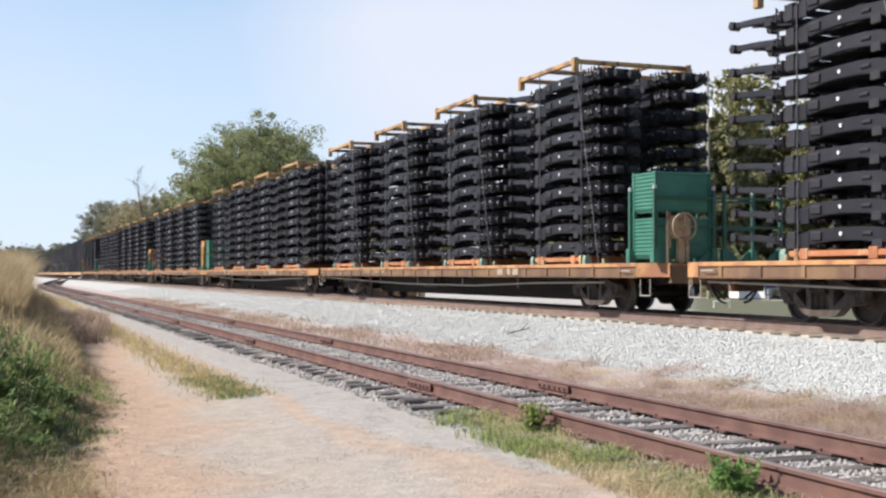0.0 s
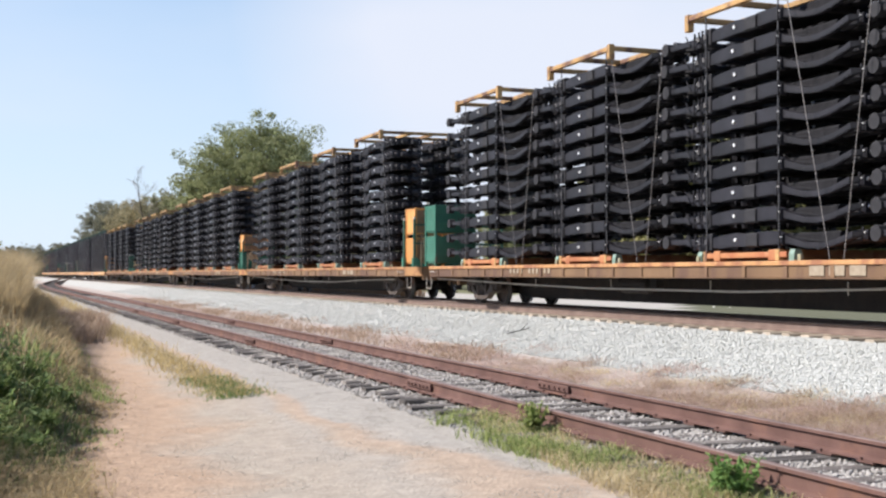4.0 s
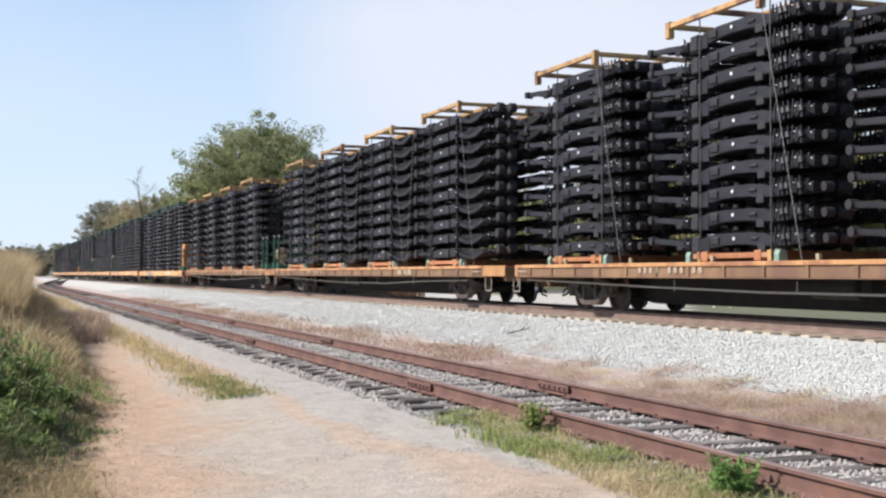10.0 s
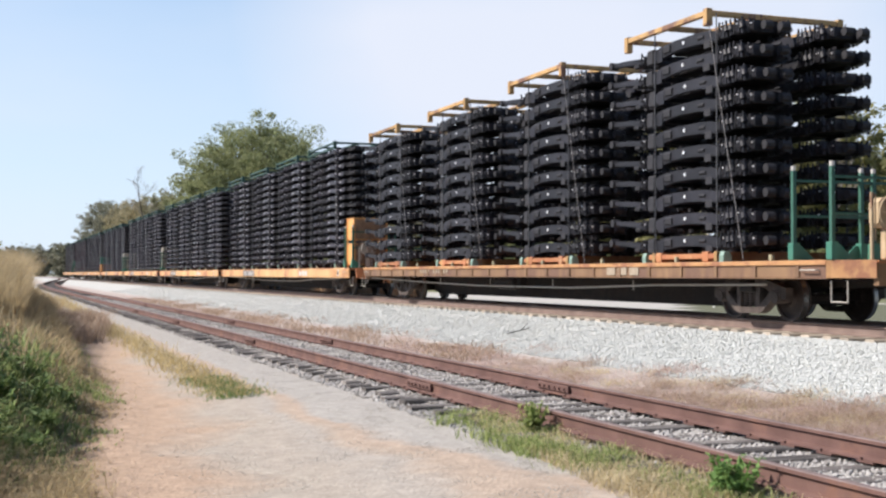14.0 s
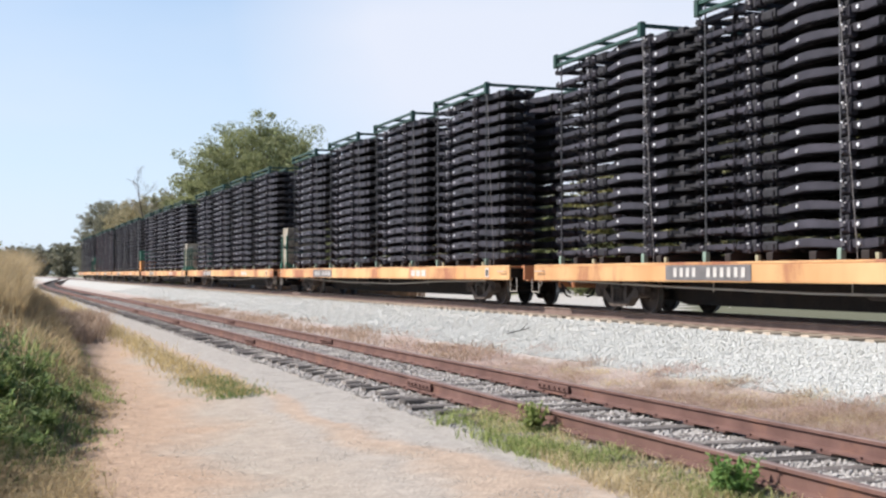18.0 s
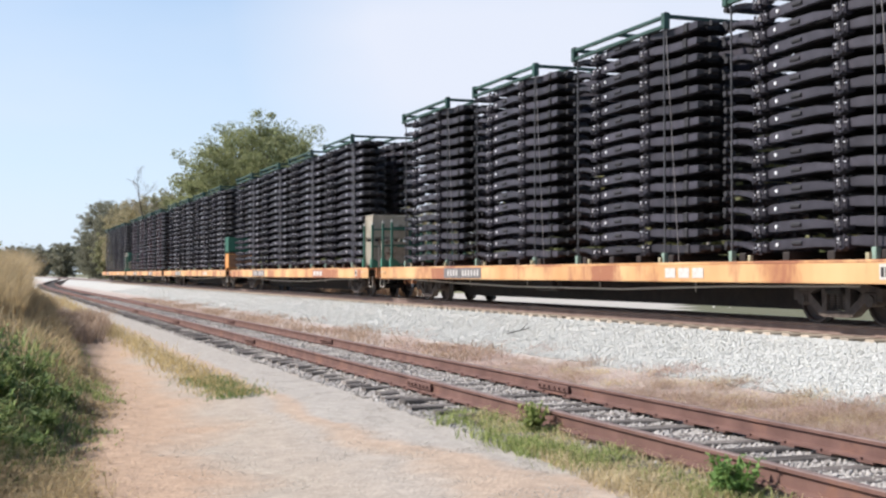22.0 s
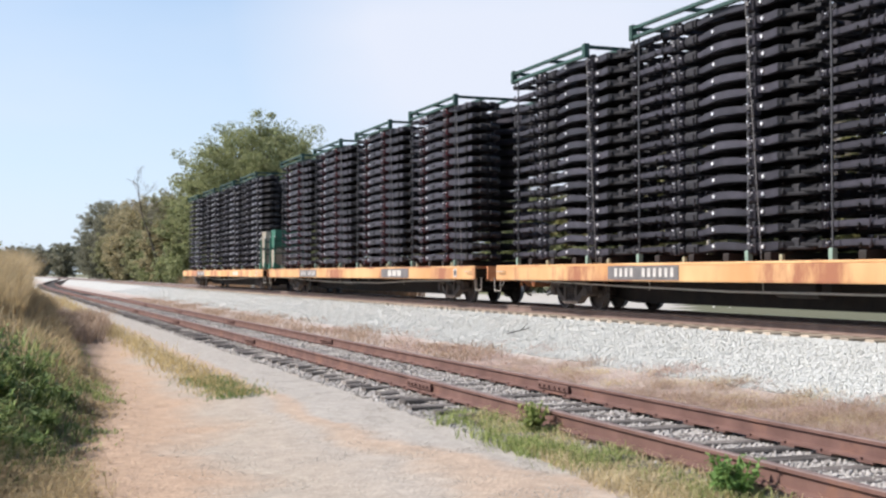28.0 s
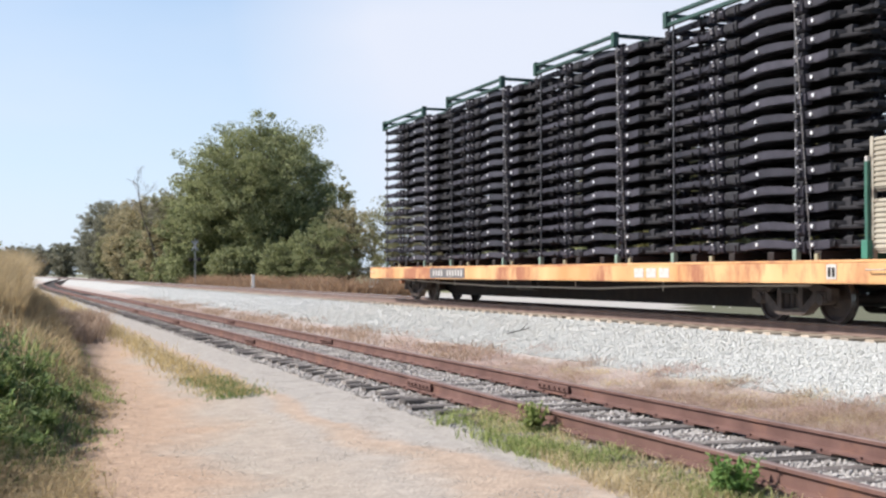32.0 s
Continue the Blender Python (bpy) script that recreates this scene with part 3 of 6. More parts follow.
# ---- grass and weeds ----
def scatter_blades(name, pts, height, width, lean, mat, seed, label, category="grass"):
    """Bent blades: two quads tapering to a tip."""
    rng = np.random.default_rng(seed)
    pts = np.asarray(pts, float)
    n = len(pts)
    h = height * rng.uniform(0.45, 1.25, n) if np.isscalar(height) else np.asarray(height) * rng.uniform(0.5, 1.2, n)
    a = rng.uniform(0, 2 * np.pi, n)
    b = a + rng.normal(0, 0.6, n)
    ln = lean * rng.uniform(0.2, 1.6, n) * h
    wx, wy = np.cos(a) * width, np.sin(a) * width
    dx, dy = -np.sin(b), np.cos(b)
    v = np.zeros((n, 5, 3))
    for j, (t, bend, ws) in enumerate(((0, 0, 1), (0, 0, -1), (0.6, 0.35, 0.75), (0.6, 0.35, -0.75), (1.0, 1.0, 0))):
        v[:, j, 0] = pts[:, 0] + dx * ln * bend + wx * ws
        v[:, j, 1] = pts[:, 1] + dy * ln * bend + wy * ws
        v[:, j, 2] = pts[:, 2] + h * t * (1 - 0.25 * lean * (t == 1.0))
    f = np.array([(0, 1, 3), (0, 3, 2), (2, 3, 4)])
    faces = (f[None] + 5 * np.arange(n)[:, None, None]).reshape(-1, 3)
    ob = new(name, raw_mesh(name, v.reshape(-1, 3), faces, mat))
    return tagged(ob, label, category, kind="stuff")


def clumped(rng, n, x0, x1, y0, y1, clumps, spread, bias=True):
    cy = near_biased(rng, clumps, y0 + 3, y1 + 3) - 3 if bias else rng.uniform(y0, y1, clumps)
    cx = rng.uniform(x0, x1, clumps)
    k = rng.integers(0, clumps, n)
    return cx[k] + rng.normal(0, spread, n), cy[k] + rng.normal(0, spread, n)


def build_grass():
    rng = np.random.default_rng(21)
    # dry vines between the tracks
    x, y = clumped(rng, 24000, 7.3, 9.9, 6, 90, 330, 0.2)
    keep = (x > 7.15) & (rng.uniform(0, 1, len(x)) < np.interp(x + 0.5 * np.sin(y * 1.1) + 0.3 * np.sin(y * 2.7), [8.3, 9.0, 9.9], [1, 0.6, 0]))
    x, y = x[keep], y[keep]
    scatter_blades("dry_grass_strip", np.stack([x, y, ground_z(x, y)], -1), 0.13, 0.004, 3.2, M["blade_pink"], 1, "matted reddish dead grass and vines between the tracks")
    x, y = clumped(rng, 9000, 7.4, 9.3, 6, 60, 110, 0.13)
    scatter_blades("dry_wisps", np.stack([x, y, ground_z(x, y)], -1), 0.2, 0.003, 3.0, M["blade_dry"], 12, "tangled brown vine stalks between the tracks")
    x, y = clumped(rng, 4200, 7.5, 9.3, 6, 18, 60, 0.16)
    scatter_blades("straw_tangle", np.stack([x, y, ground_z(x, y)], -1), 0.14, 0.003, 3.2, M["blade_straw"], 16, "pale curled straw in the dry strip")
    y = rng.uniform(20, 75, 9000)
    x = 8.3 + rng.normal(0, 0.45, len(y)) + 0.35 * np.sin(y * 0.9)
    keep = rng.uniform(0, 1, len(y)) < 0.35 + 0.65 * (np.sin(y * 0.7 + 1.5 * np.sin(x * 2)) > 0)
    x, y = x[keep], y[keep]
    scatter_blades("far_dry_strip", np.stack([x, y, ground_z(x, y)], -1), 0.17, 0.010, 1.8, M["blade_dry"], 14, "brown dead grass along the ballast foot")
    # brown brush leaning into the far lane
    k = rng.integers(0, 4, 2600)
    x = np.array([1.95, 2.3, 2.75, 2.1])[k] + rng.normal(0, 0.2, len(k))
    y = np.array([30.5, 33.0, 36.5, 34.5])[k] + rng.normal(0, 0.7, len(k))
    scatter_blades("lane_brush", np.stack([x, y, ground_z(x, y)], -1), np.array([0.6, 0.8, 0.55, 0.75])[k], 0.010, 0.7, M["blade_dry"], 15, "brown dead brush leaning into the lane")
    # green verge at the lane's edge by the siding
    x, y = clumped(rng, 4600, 4.5, 5.05, 6.0, 12.6, 40, 0.12, False)
    keep = rng.uniform(0, 1, len(x)) < np.interp(y, [6.0, 8.3, 9.6], [0.25, 0.4, 1.0])
    x, y = x[keep], y[keep]
    scatter_blades("green_verge", np.stack([x, y, ground_z(x, y)], -1), 0.17, 0.005, 1.0, M["blade_verge"], 2, "patchy green grass at the siding's edge")
    x, y = clumped(rng, 7000, 4.25, 5.05, 6.0, 12.5, 50, 0.2, False)
    keep = (x > 4.15 + (y - 7.7) * 0.157) & (y < 12.4)
    x, y = x[keep], y[keep]
    scatter_blades("dry_verge", np.stack([x, y, ground_z(x, y)], -1), 0.15, 0.004, 1.3, M["blade_straw"], 3, "dry straw mixed in the verge grass")
    # golden strip between the wheel tracks of the lane
    y = near_biased(rng, 5200, 15.6, 75)
    x = np.interp(y, [15, 20, 34, 60, 75], [3.0, 2.95, 3.05, 3.4, 3.6]) + rng.normal(0, 0.2, len(y))
    scatter_blades("lane_grass_strip", np.stack([x, y, ground_z(x, y)], -1), np.interp(y, [15, 18, 40, 70], [0.06, 0.11, 0.24, 0.5]), 0.006, 1.0, M["blade_gold"], 4, "golden dry grass strip along the middle of the lane")
    y = rng.uniform(15.3, 18.5, 1300)
    x = 3.0 + rng.normal(0, 0.2, len(y))
    scatter_blades("strip_green_end", np.stack([x, y, ground_z(x, y)], -1), 0.09, 0.005, 1.0, M["blade_green"], 5, "green grass at the near end of the lane strip")
    # pale dry tangle at the near end of the bank
    x, y = clumped(rng, 5000, -0.6, 0.55, 7.6, 10.2, 60, 0.13, False)
    scatter_blades("near_straw", np.stack([x, y, ground_z(x, y)], -1), 0.2, 0.004, 1.6, M["blade_tall"], 13, "pale tangled straw at the foot of the bank")
    # dead stalks and litter lying along the lane's edge
    y = near_biased(rng, 1500, 8.2, 30)
    x = road_edge(y) + rng.normal(0.12, 0.22, len(y))
    scatter_blades("lane_litter", np.stack([x, y, ground_z(x, y) + 0.004], -1), 0.022, 0.004, 7.0, M["blade_dry"], 17, "brown dead stalks and litter strewn along the lane's edge")
    # bank beside the lane: tufts with gaps of earth and shade between them
    cl = 420
    cy = near_biased(rng, cl, 8.2, 42)
    cx = road_edge(cy) - np.abs(rng.normal(0.05, 0.7, cl))
    k = rng.integers(0, cl, 24000)
    y = cy[k] + rng.normal(0, 0.13, len(k))
    x = cx[k] + rng.normal(0, 0.13, len(k))
    ch = rng.uniform(0.4, 1.6, cl)
    hgt = np.interp(x - road_edge(y), [-2, -0.8, -0.2, 0.0], [0.32, 0.22, 0.11, 0.05]) * ch[k]
    green = rng.uniform(0, 1, cl) < np.interp(cy, [7.6, 8.8, 9.5, 12.5, 14, 18, 40], [0.1, 0.25, 0.7, 0.6, 0.3, 0.2, 0.05]) * np.interp(cx - road_edge(cy), [-0.9, -0.25, 0], [1.3, 0.8, 0.25])
    g = green[k]
    p = np.stack([x, y, ground_z(x, y)], -1)
    scatter_blades("bank_grass", p[g], hgt[g], 0.008, 0.9, M["blade_bank"], 6, "green grass and weeds on the lane bank")
    scatter_blades("bank_straw", p[~g], hgt[~g] * 0.8, 0.006, 1.3, M["blade_tall"], 7, "dead brown stalks on the lane bank")
    y = rng.uniform(23, 50, 13000)
    x = road_edge(y) - 1.25 - np.abs(rng.normal(0.2, 0.8, len(y)))
    scatter_blades("tall_golden_grass", np.stack([x, y, ground_z(x, y)], -1), np.interp(y, [22, 30, 45, 62], [0.7, 1.3, 1.7, 1.9]), 0.010, 0.4, M["blade_tall"], 8, "tall golden grass on the bank")
    y = rng.uniform(18, 60, 8000)
    x = road_edge(y) - 0.35 - np.abs(rng.normal(0.2, 0.6, len(y)))
    scatter_blades("bank_brown_stalks", np.stack([x, y, ground_z(x, y)], -1), np.interp(y, [18, 30, 45, 62], [0.35, 0.55, 0.75, 0.8]), 0.009, 0.6, M["blade_tall"], 11, "brown dead stalks in front of the golden grass")
    y = rng.uniform(55, 110, 5000)
    x = road_edge(y) + rng.uniform(-2.4, 0.5, len(y))
    scatter_blades("far_lane_grass", np.stack([x, y, ground_z(x, y)], -1), 0.5, 0.02, 0.5, M["blade_tall"], 9, "brown dry grass closing over the far lane")
    # beyond the main line
    y = rng.uniform(66, 128, 30000)
    x = rng.uniform(18.3, 23.5, len(y))
    scatter_blades("far_dry_grass", np.stack([x, y, ground_z(x, y)], -1), 1.0 + 0.9 * (np.sin(y * 0.31 + 2 * np.sin(x * 1.3)) * 0.5 + 0.5) * rng.uniform(0.5, 1, len(y)), 0.022, 0.9, M["blade_rust"], 10, "rust-brown tall dry grass beyond the main line")


build_grass()


def build_weed(name, at, seed, n, r, h, label, leaf="leaf_weed"):
    """A leafy weed: stems with broad leaves."""
    rng = random.Random(seed)
    thing = tagged(new(name), label, "weed")
    thing.location = at
    stems, leaves = Shape(), Shape()
    for _ in range(n):
        a, q = rng.uniform(0, 6.28), r * math.sqrt(rng.random())
        top = Vector((math.cos(a) * q, math.sin(a) * q, h * rng.uniform(0.5, 1.0)))
        stems.rod((top.x * 0.3, top.y * 0.3, 0), top, 0.006, 4)
        for k in range(13):
            t = rng.uniform(0.3, 1.0)
            c = Vector((top.x * (0.3 + 0.7 * t), top.y * (0.3 + 0.7 * t), top.z * t))
            d = Vector((rng.gauss(0, 1), rng.gauss(0, 1), rng.gauss(0.2, 0.5))).normalized()
            s = d.cross(Vector((0, 0, 1))).normalized() * rng.uniform(0.012, 0.026)
            ln = rng.uniform(0.05, 0.085)
            leaves.add([tuple(c), tuple(c + d * ln * 0.5 + s), tuple(c + d * ln + Vector((0, 0, -0.01))), tuple(c + d * ln * 0.5 - s)], [(0, 1, 2), (0, 2, 3)])
    part("stalk", stems.mesh("stalk", M[leaf]), thing)
    part("foliage", leaves.mesh("foliage", M[leaf]), thing, "broad green leaves")
    return thing


build_weed("weed_bush", (4.93, 7.35, 0.0), 3, 50, 0.2, 0.3, "bright green leafy weed beside the rusty rail")
build_weed("weed_bush", (5.0, 10.9, 0.0), 4, 26, 0.16, 0.34, "olive green weed clump in the verge grass", "blade_verge")
for sd, (wx, wy, wr, wh) in enumerate(((-0.2, 11.6, 0.4, 0.5), (0.35, 12.9, 0.34, 0.42), (-0.3, 12.8, 0.45, 0.6), (-0.1, 10.0, 0.3, 0.34), (0.3, 10.5, 0.16, 0.24), (0.0, 11.0, 0.22, 0.32), (0.45, 11.9, 0.18, 0.26), (0.05, 12.4, 0.22, 0.34), (-0.1, 13.8, 0.4, 0.5), (0.35, 14.6, 0.4, 0.42), (0.75, 14.0, 0.2, 0.3))):
    build_weed("weed_bush", (wx, wy, float(ground_z(wx, wy)) - 0.02), 30 + sd, int(16 + 70 * wr), wr, wh, "green leafy weeds on the shaded bank", "leaf_bank")


# ---- trees ----
def build_tree(name, at, height, width, seed, leaf, label, leaves=6000, leaf_size=0.35, low=0.18, category="tree"):
    """Trunk and limbs, with leaves in clumps about the limb ends; uneven outline and gaps."""
    rng = random.Random(seed)
    thing = tagged(new(name), label, category)
    thing.location = at
    wood = Shape()
    tips = []
    r0 = max(height * 0.018, 0.05)
    top = height * 0.55
    p = Vector((0, 0, -0.2))
    spine = [p]
    for k in range(5):
        p = Vector((p.x + rng.uniform(-0.03, 0.03) * height, p.y + rng.uniform(-0.03, 0.03) * height, top * (k + 1) / 5))
        spine.append(p)
    for k in range(5):
        wood.rod(spine[k], spine[k + 1], r0 * (1 - 0.15 * k), 7, r2=r0 * (1 - 0.15 * (k + 1)))
    # crown: clumps of leaves spread unevenly through an egg-shaped space, each on its own limb
    clumps = 250 if width > 15 else 84
    mid_z = height * (low + 1.0) / 2
    half_z = height * (1.0 - low) / 2
    for i in range(clumps):
        a = i * 2.39996 + rng.uniform(-0.3, 0.3)
        v = 1 - 2 * (i + 0.5) / clumps
        ring = (1 - abs(v) ** (3.0 if v > 0 else 2.2)) ** 0.55
        q = rng.uniform(0.62, 0.89) if i % 3 else rng.uniform(0.15, 0.55)
        wob = 1 + 0.10 * math.sin(2 * a + seed) + 0.1 * math.sin(5 * a + 2 * v * seed)
        e = Vector((math.cos(a) * ring * q * wob * width / 2, math.sin(a) * ring * q * wob * width / 2, mid_z + v * half_z * 0.9 * (max(q, 0.6) if i % 3 == 0 else rng.uniform(0.9, 1.0))))
        b = spine[max(1, min(5, int(e.z / top * 4)))]
        mid = b.lerp(e, 0.5) + Vector((0, 0, height * 0.03))
        wood.rod(b, mid, r0 * 0.34, 5, r2=r0 * 0.2)
        wood.rod(mid, e, r0 * 0.2, 5, r2=r0 * 0.06)
        tips += [e, e, mid.lerp(e, 0.6)]
        for _ in range(3):
            t = e + Vector((rng.gauss(0, 1), rng.gauss(0, 1), rng.gauss(0, 0.8))) * width * 0.075
            wood.rod(mid.lerp(e, 0.4 + 0.6 * rng.random()), t, r0 * 0.08, 4, r2=r0 * 0.02)
            tips.append(t)
    part("trunk", wood.mesh("trunk", M["bark"]), thing)
    n = leaves
    g = np.random.default_rng(seed)
    tp = np.array([tuple(t) for t in tips])
    rad = width * g.uniform(0.03, 0.085 if width > 15 else 0.10, len(tp))
    k = g.integers(0, len(tp), n)
    d = g.normal(0, 1, (n, 3))
    d /= np.linalg.norm(d, axis=1)[:, None]
    c = tp[k] + d * (rad[k] * g.uniform(0.35, 1.0, n) ** 0.6)[:, None] * np.array([1, 1, 0.72])
    nrm = d * 0.6 + g.normal(0, 0.6, (n, 3)) + np.array([0, 0, 0.35])
    nrm /= np.linalg.norm(nrm, axis=1)[:, None]
    u = np.cross(nrm, g.normal(0, 1, (n, 3)))
    u /= np.linalg.norm(u, axis=1)[:, None]
    w = np.cross(nrm, u)
    s = leaf_size * g.uniform(0.5, 1.3, (n, 1))
    v = np.stack([c - u * s, c + w * s * 0.55, c + u * s, c - w * s * 0.55], 1)
    faces = (np.array([(0, 1, 2, 3)])[None] + 4 * np.arange(n)[:, None, None]).reshape(-1, 4)
    part("crown", raw_mesh("crown", v.reshape(-1, 3), faces, leaf), thing)
    return thing


def build_bare_tree(at, height, lean, seed, label):
    """One slender stem that forks again and again into fine twigs."""
    rng = random.Random(seed)
    thing = tagged(new("bare_tree"), label, "tree")
    thing.location = at
    wood, twigs = Shape(), Shape()

    def grow(p, d, ln, r, depth):
        q = p + d * ln
        (wood if depth < 2 else twigs).rod(p, q, r, 6 if depth < 2 else 4, r2=r * 0.7)
        if depth >= 5:
            return
        for k in range(3 if depth else 2):
            e = (d + Vector((rng.gauss(0, 0.42), rng.gauss(0, 0.42), rng.gauss(0.12, 0.25)))).normalized()
            grow(p + d * ln * (1.0 if k == 0 else rng.uniform(0.45, 0.95)), e, ln * rng.uniform(0.55, 0.8), r * 0.6, depth + 1)

    p, n = Vector((0, 0, -0.2)), 5
    for k in range(n):
        q = Vector((lean * ((k + 1) / n) ** 1.2 * 0.75 + rng.uniform(-0.12, 0.12), rng.uniform(-0.2, 0.2), height * 0.72 * (k + 1) / n))
        wood.rod(p, q, 0.17 - 0.022 * k, 8, r2=0.17 - 0.022 * (k + 1))
        if k > 1:
            for _ in range(2):
                grow(q, Vector((rng.uniform(-0.8, 0.8), rng.uniform(-0.8, 0.8), rng.uniform(0.4, 1.0))).normalized(), height * 0.11, 0.045, 1)
        p = q
    grow(p, Vector((lean * 0.04, 0, 1)).normalized(), height * 0.12, 0.055, 0)
    part("trunk", wood.mesh("trunk", M["bark"]), thing)
    part("twig_crown", twigs.mesh("twig_crown", M["twig"]), thing, "fine grey twigs")


def build_trees():
    oak, olive, brown, yellow, tan, far = (M["leaf_" + k] for k in ("oak", "olive", "brown", "yellow", "tan", "far"))
    build_tree("oak_tree", (28.6, 137, 0), 18.9, 19.0, 11, oak, "large full green oak tree beyond the main line", 165000, 0.14, low=0.06)
    build_tree("oak_tree", (22.3, 139, 0), 13.0, 9.0, 12, oak, "green oak tree beside the largest oak", 22000, 0.18, low=0.03)
    build_tree("oak_tree", (24.8, 160, 0), 15.0, 11, 13, olive, "olive green tree beside the largest oak", 20000, 0.2, low=0.03)
    build_tree("broadleaf_tree", (30.0, 150, 0), 13.0, 12, 114, olive, "olive tree behind the largest oak", 16000, 0.2, low=0.0)
    build_tree("broadleaf_tree", (34.0, 139, 0), 11.5, 9, 14, olive, "small olive tree at the foot of the oak", 14000, 0.18, low=0.0)
    build_tree("yellow_tree", (40.0, 150, 0), 14.0, 9, 15, yellow, "yellowing tree behind brown brush", 12000, 0.2, low=0.04)
    for i, (x, y, h, w) in enumerate([(23.5, 128, 4.5, 6), (27.0, 130, 5.0, 7), (31.0, 128, 5.0, 7), (35, 130, 5.5, 7), (21.5, 140, 4.5, 6), (21.2, 150, 4.5, 6), (21.0, 168, 5, 7), (24.5, 140, 6, 7)]):
        build_tree("dark_shrub", (x, y, 0), h, w, 130 + i, oak, "dark green shrub in the shade of the oak", 6000, 0.17, low=0.0, category="shrub")
    for i, (x, y, h, w) in enumerate([(31.0, 118, 7.0, 7.5), (34.5, 120, 9.0, 7.5), (37.5, 114, 9.5, 8), (27.5, 121, 5.0, 6), (41, 112, 9, 8), (45, 118, 9, 8)]):
        build_tree("brush_thicket", (x, y, 0), h, w, 16 + 7 * i, (oak, tan, olive, oak, tan, olive)[i], "scrubby thicket beyond the dry grass", 12000, 0.12, low=0.0, category="shrub")
    build_bare_tree((20.3, 157, 0), 14.5, -3.9, 18, "slender bare grey tree leaning over the line")
    build_bare_tree((22.0, 163, 0), 12.5, -1.0, 19, "bare grey tree with fine twigs")
    rows = [(23.5, 176, 13.5, 9), (22.5, 190, 14, 9), (22.5, 206, 14, 10), (23.0, 225, 15.0, 11), (23, 247, 16, 12), (23, 272, 17.5, 12), (24.5, 300, 20, 13),
            (21.5, 163, 9, 7), (21.2, 182, 8.5, 7), (21.0, 205, 9, 8), (21.0, 232, 10, 8), (21.0, 262, 11, 9), (24, 300, 12, 10)]
    for i, (x, y, h, w) in enumerate(rows):
        build_tree("trackside_tree", (x, y, 0), h, w, 40 + i, (olive, tan, tan, tan, far, far, far, tan, olive, tan, olive, far, far)[i], "muted autumn tree in the row along the line", 16000, 0.2, low=0.0)
    for i, (x, y, h, w) in enumerate([(20, 560, 14, 14), (30, 590, 17, 15), (10, 640, 16, 15), (0, 600, 15, 15), (40, 540, 18, 16), (-8, 660, 19, 16), (18, 700, 17, 16), (26, 480, 13, 13), (34, 450, 14, 13)]):
        build_tree("far_tree", (x, y, 0), h, w, 60 + i, far, "hazy distant tree at the end of the line", 3500, 0.6, low=0.0)
    build_tree("far_tree", (-2.5, 300, 0), 11, 9, 71, oak, "dark tree beyond the grassy bank", 5000, 0.35, low=0.0)
    # behind the train, towards the yard
    for i, (x, y, h, w, leaf) in enumerate([(44, 72, 14.5, 8, yellow), (48.5, 71, 16.5, 9, yellow), (46, 69, 12, 7, olive), (52, 66, 13.5, 9, yellow), (46, 86, 10, 8, yellow), (52, 99, 11, 9, olive), (61, 72, 12, 10, yellow),
                                            (52, 116, 11, 9, olive), (56, 52, 11, 8, yellow), (66, 88, 13, 11, olive), (64, 110, 13, 11, brown), (41, 90, 8, 7, oak), (47, 104, 9, 8, oak)]):
        build_tree("field_tree", (x, y, 0), h, w, 80 + i, leaf, "yellow-green autumn tree in the yard beyond the line", 24000, 0.19, low=0.0)
    for i, (x, y, h, w) in enumerate([(40, 77, 3.5, 6), (44, 66, 2.8, 5), (47, 62, 3.2, 5), (43, 98, 4, 7), (50, 76, 4, 7), (56, 60, 3.5, 6), (42, 112, 4, 7)]):
        build_tree("dark_shrub", (x, y, 0), h, w, 150 + i, oak, "dark green shrub along the yard's edge", 6000, 0.14, low=0.0, category="shrub")
    build_bare_tree((47, 60, 0), 12.5, 1.0, 95, "bare grey tree in the yard beyond the line")


build_trees()


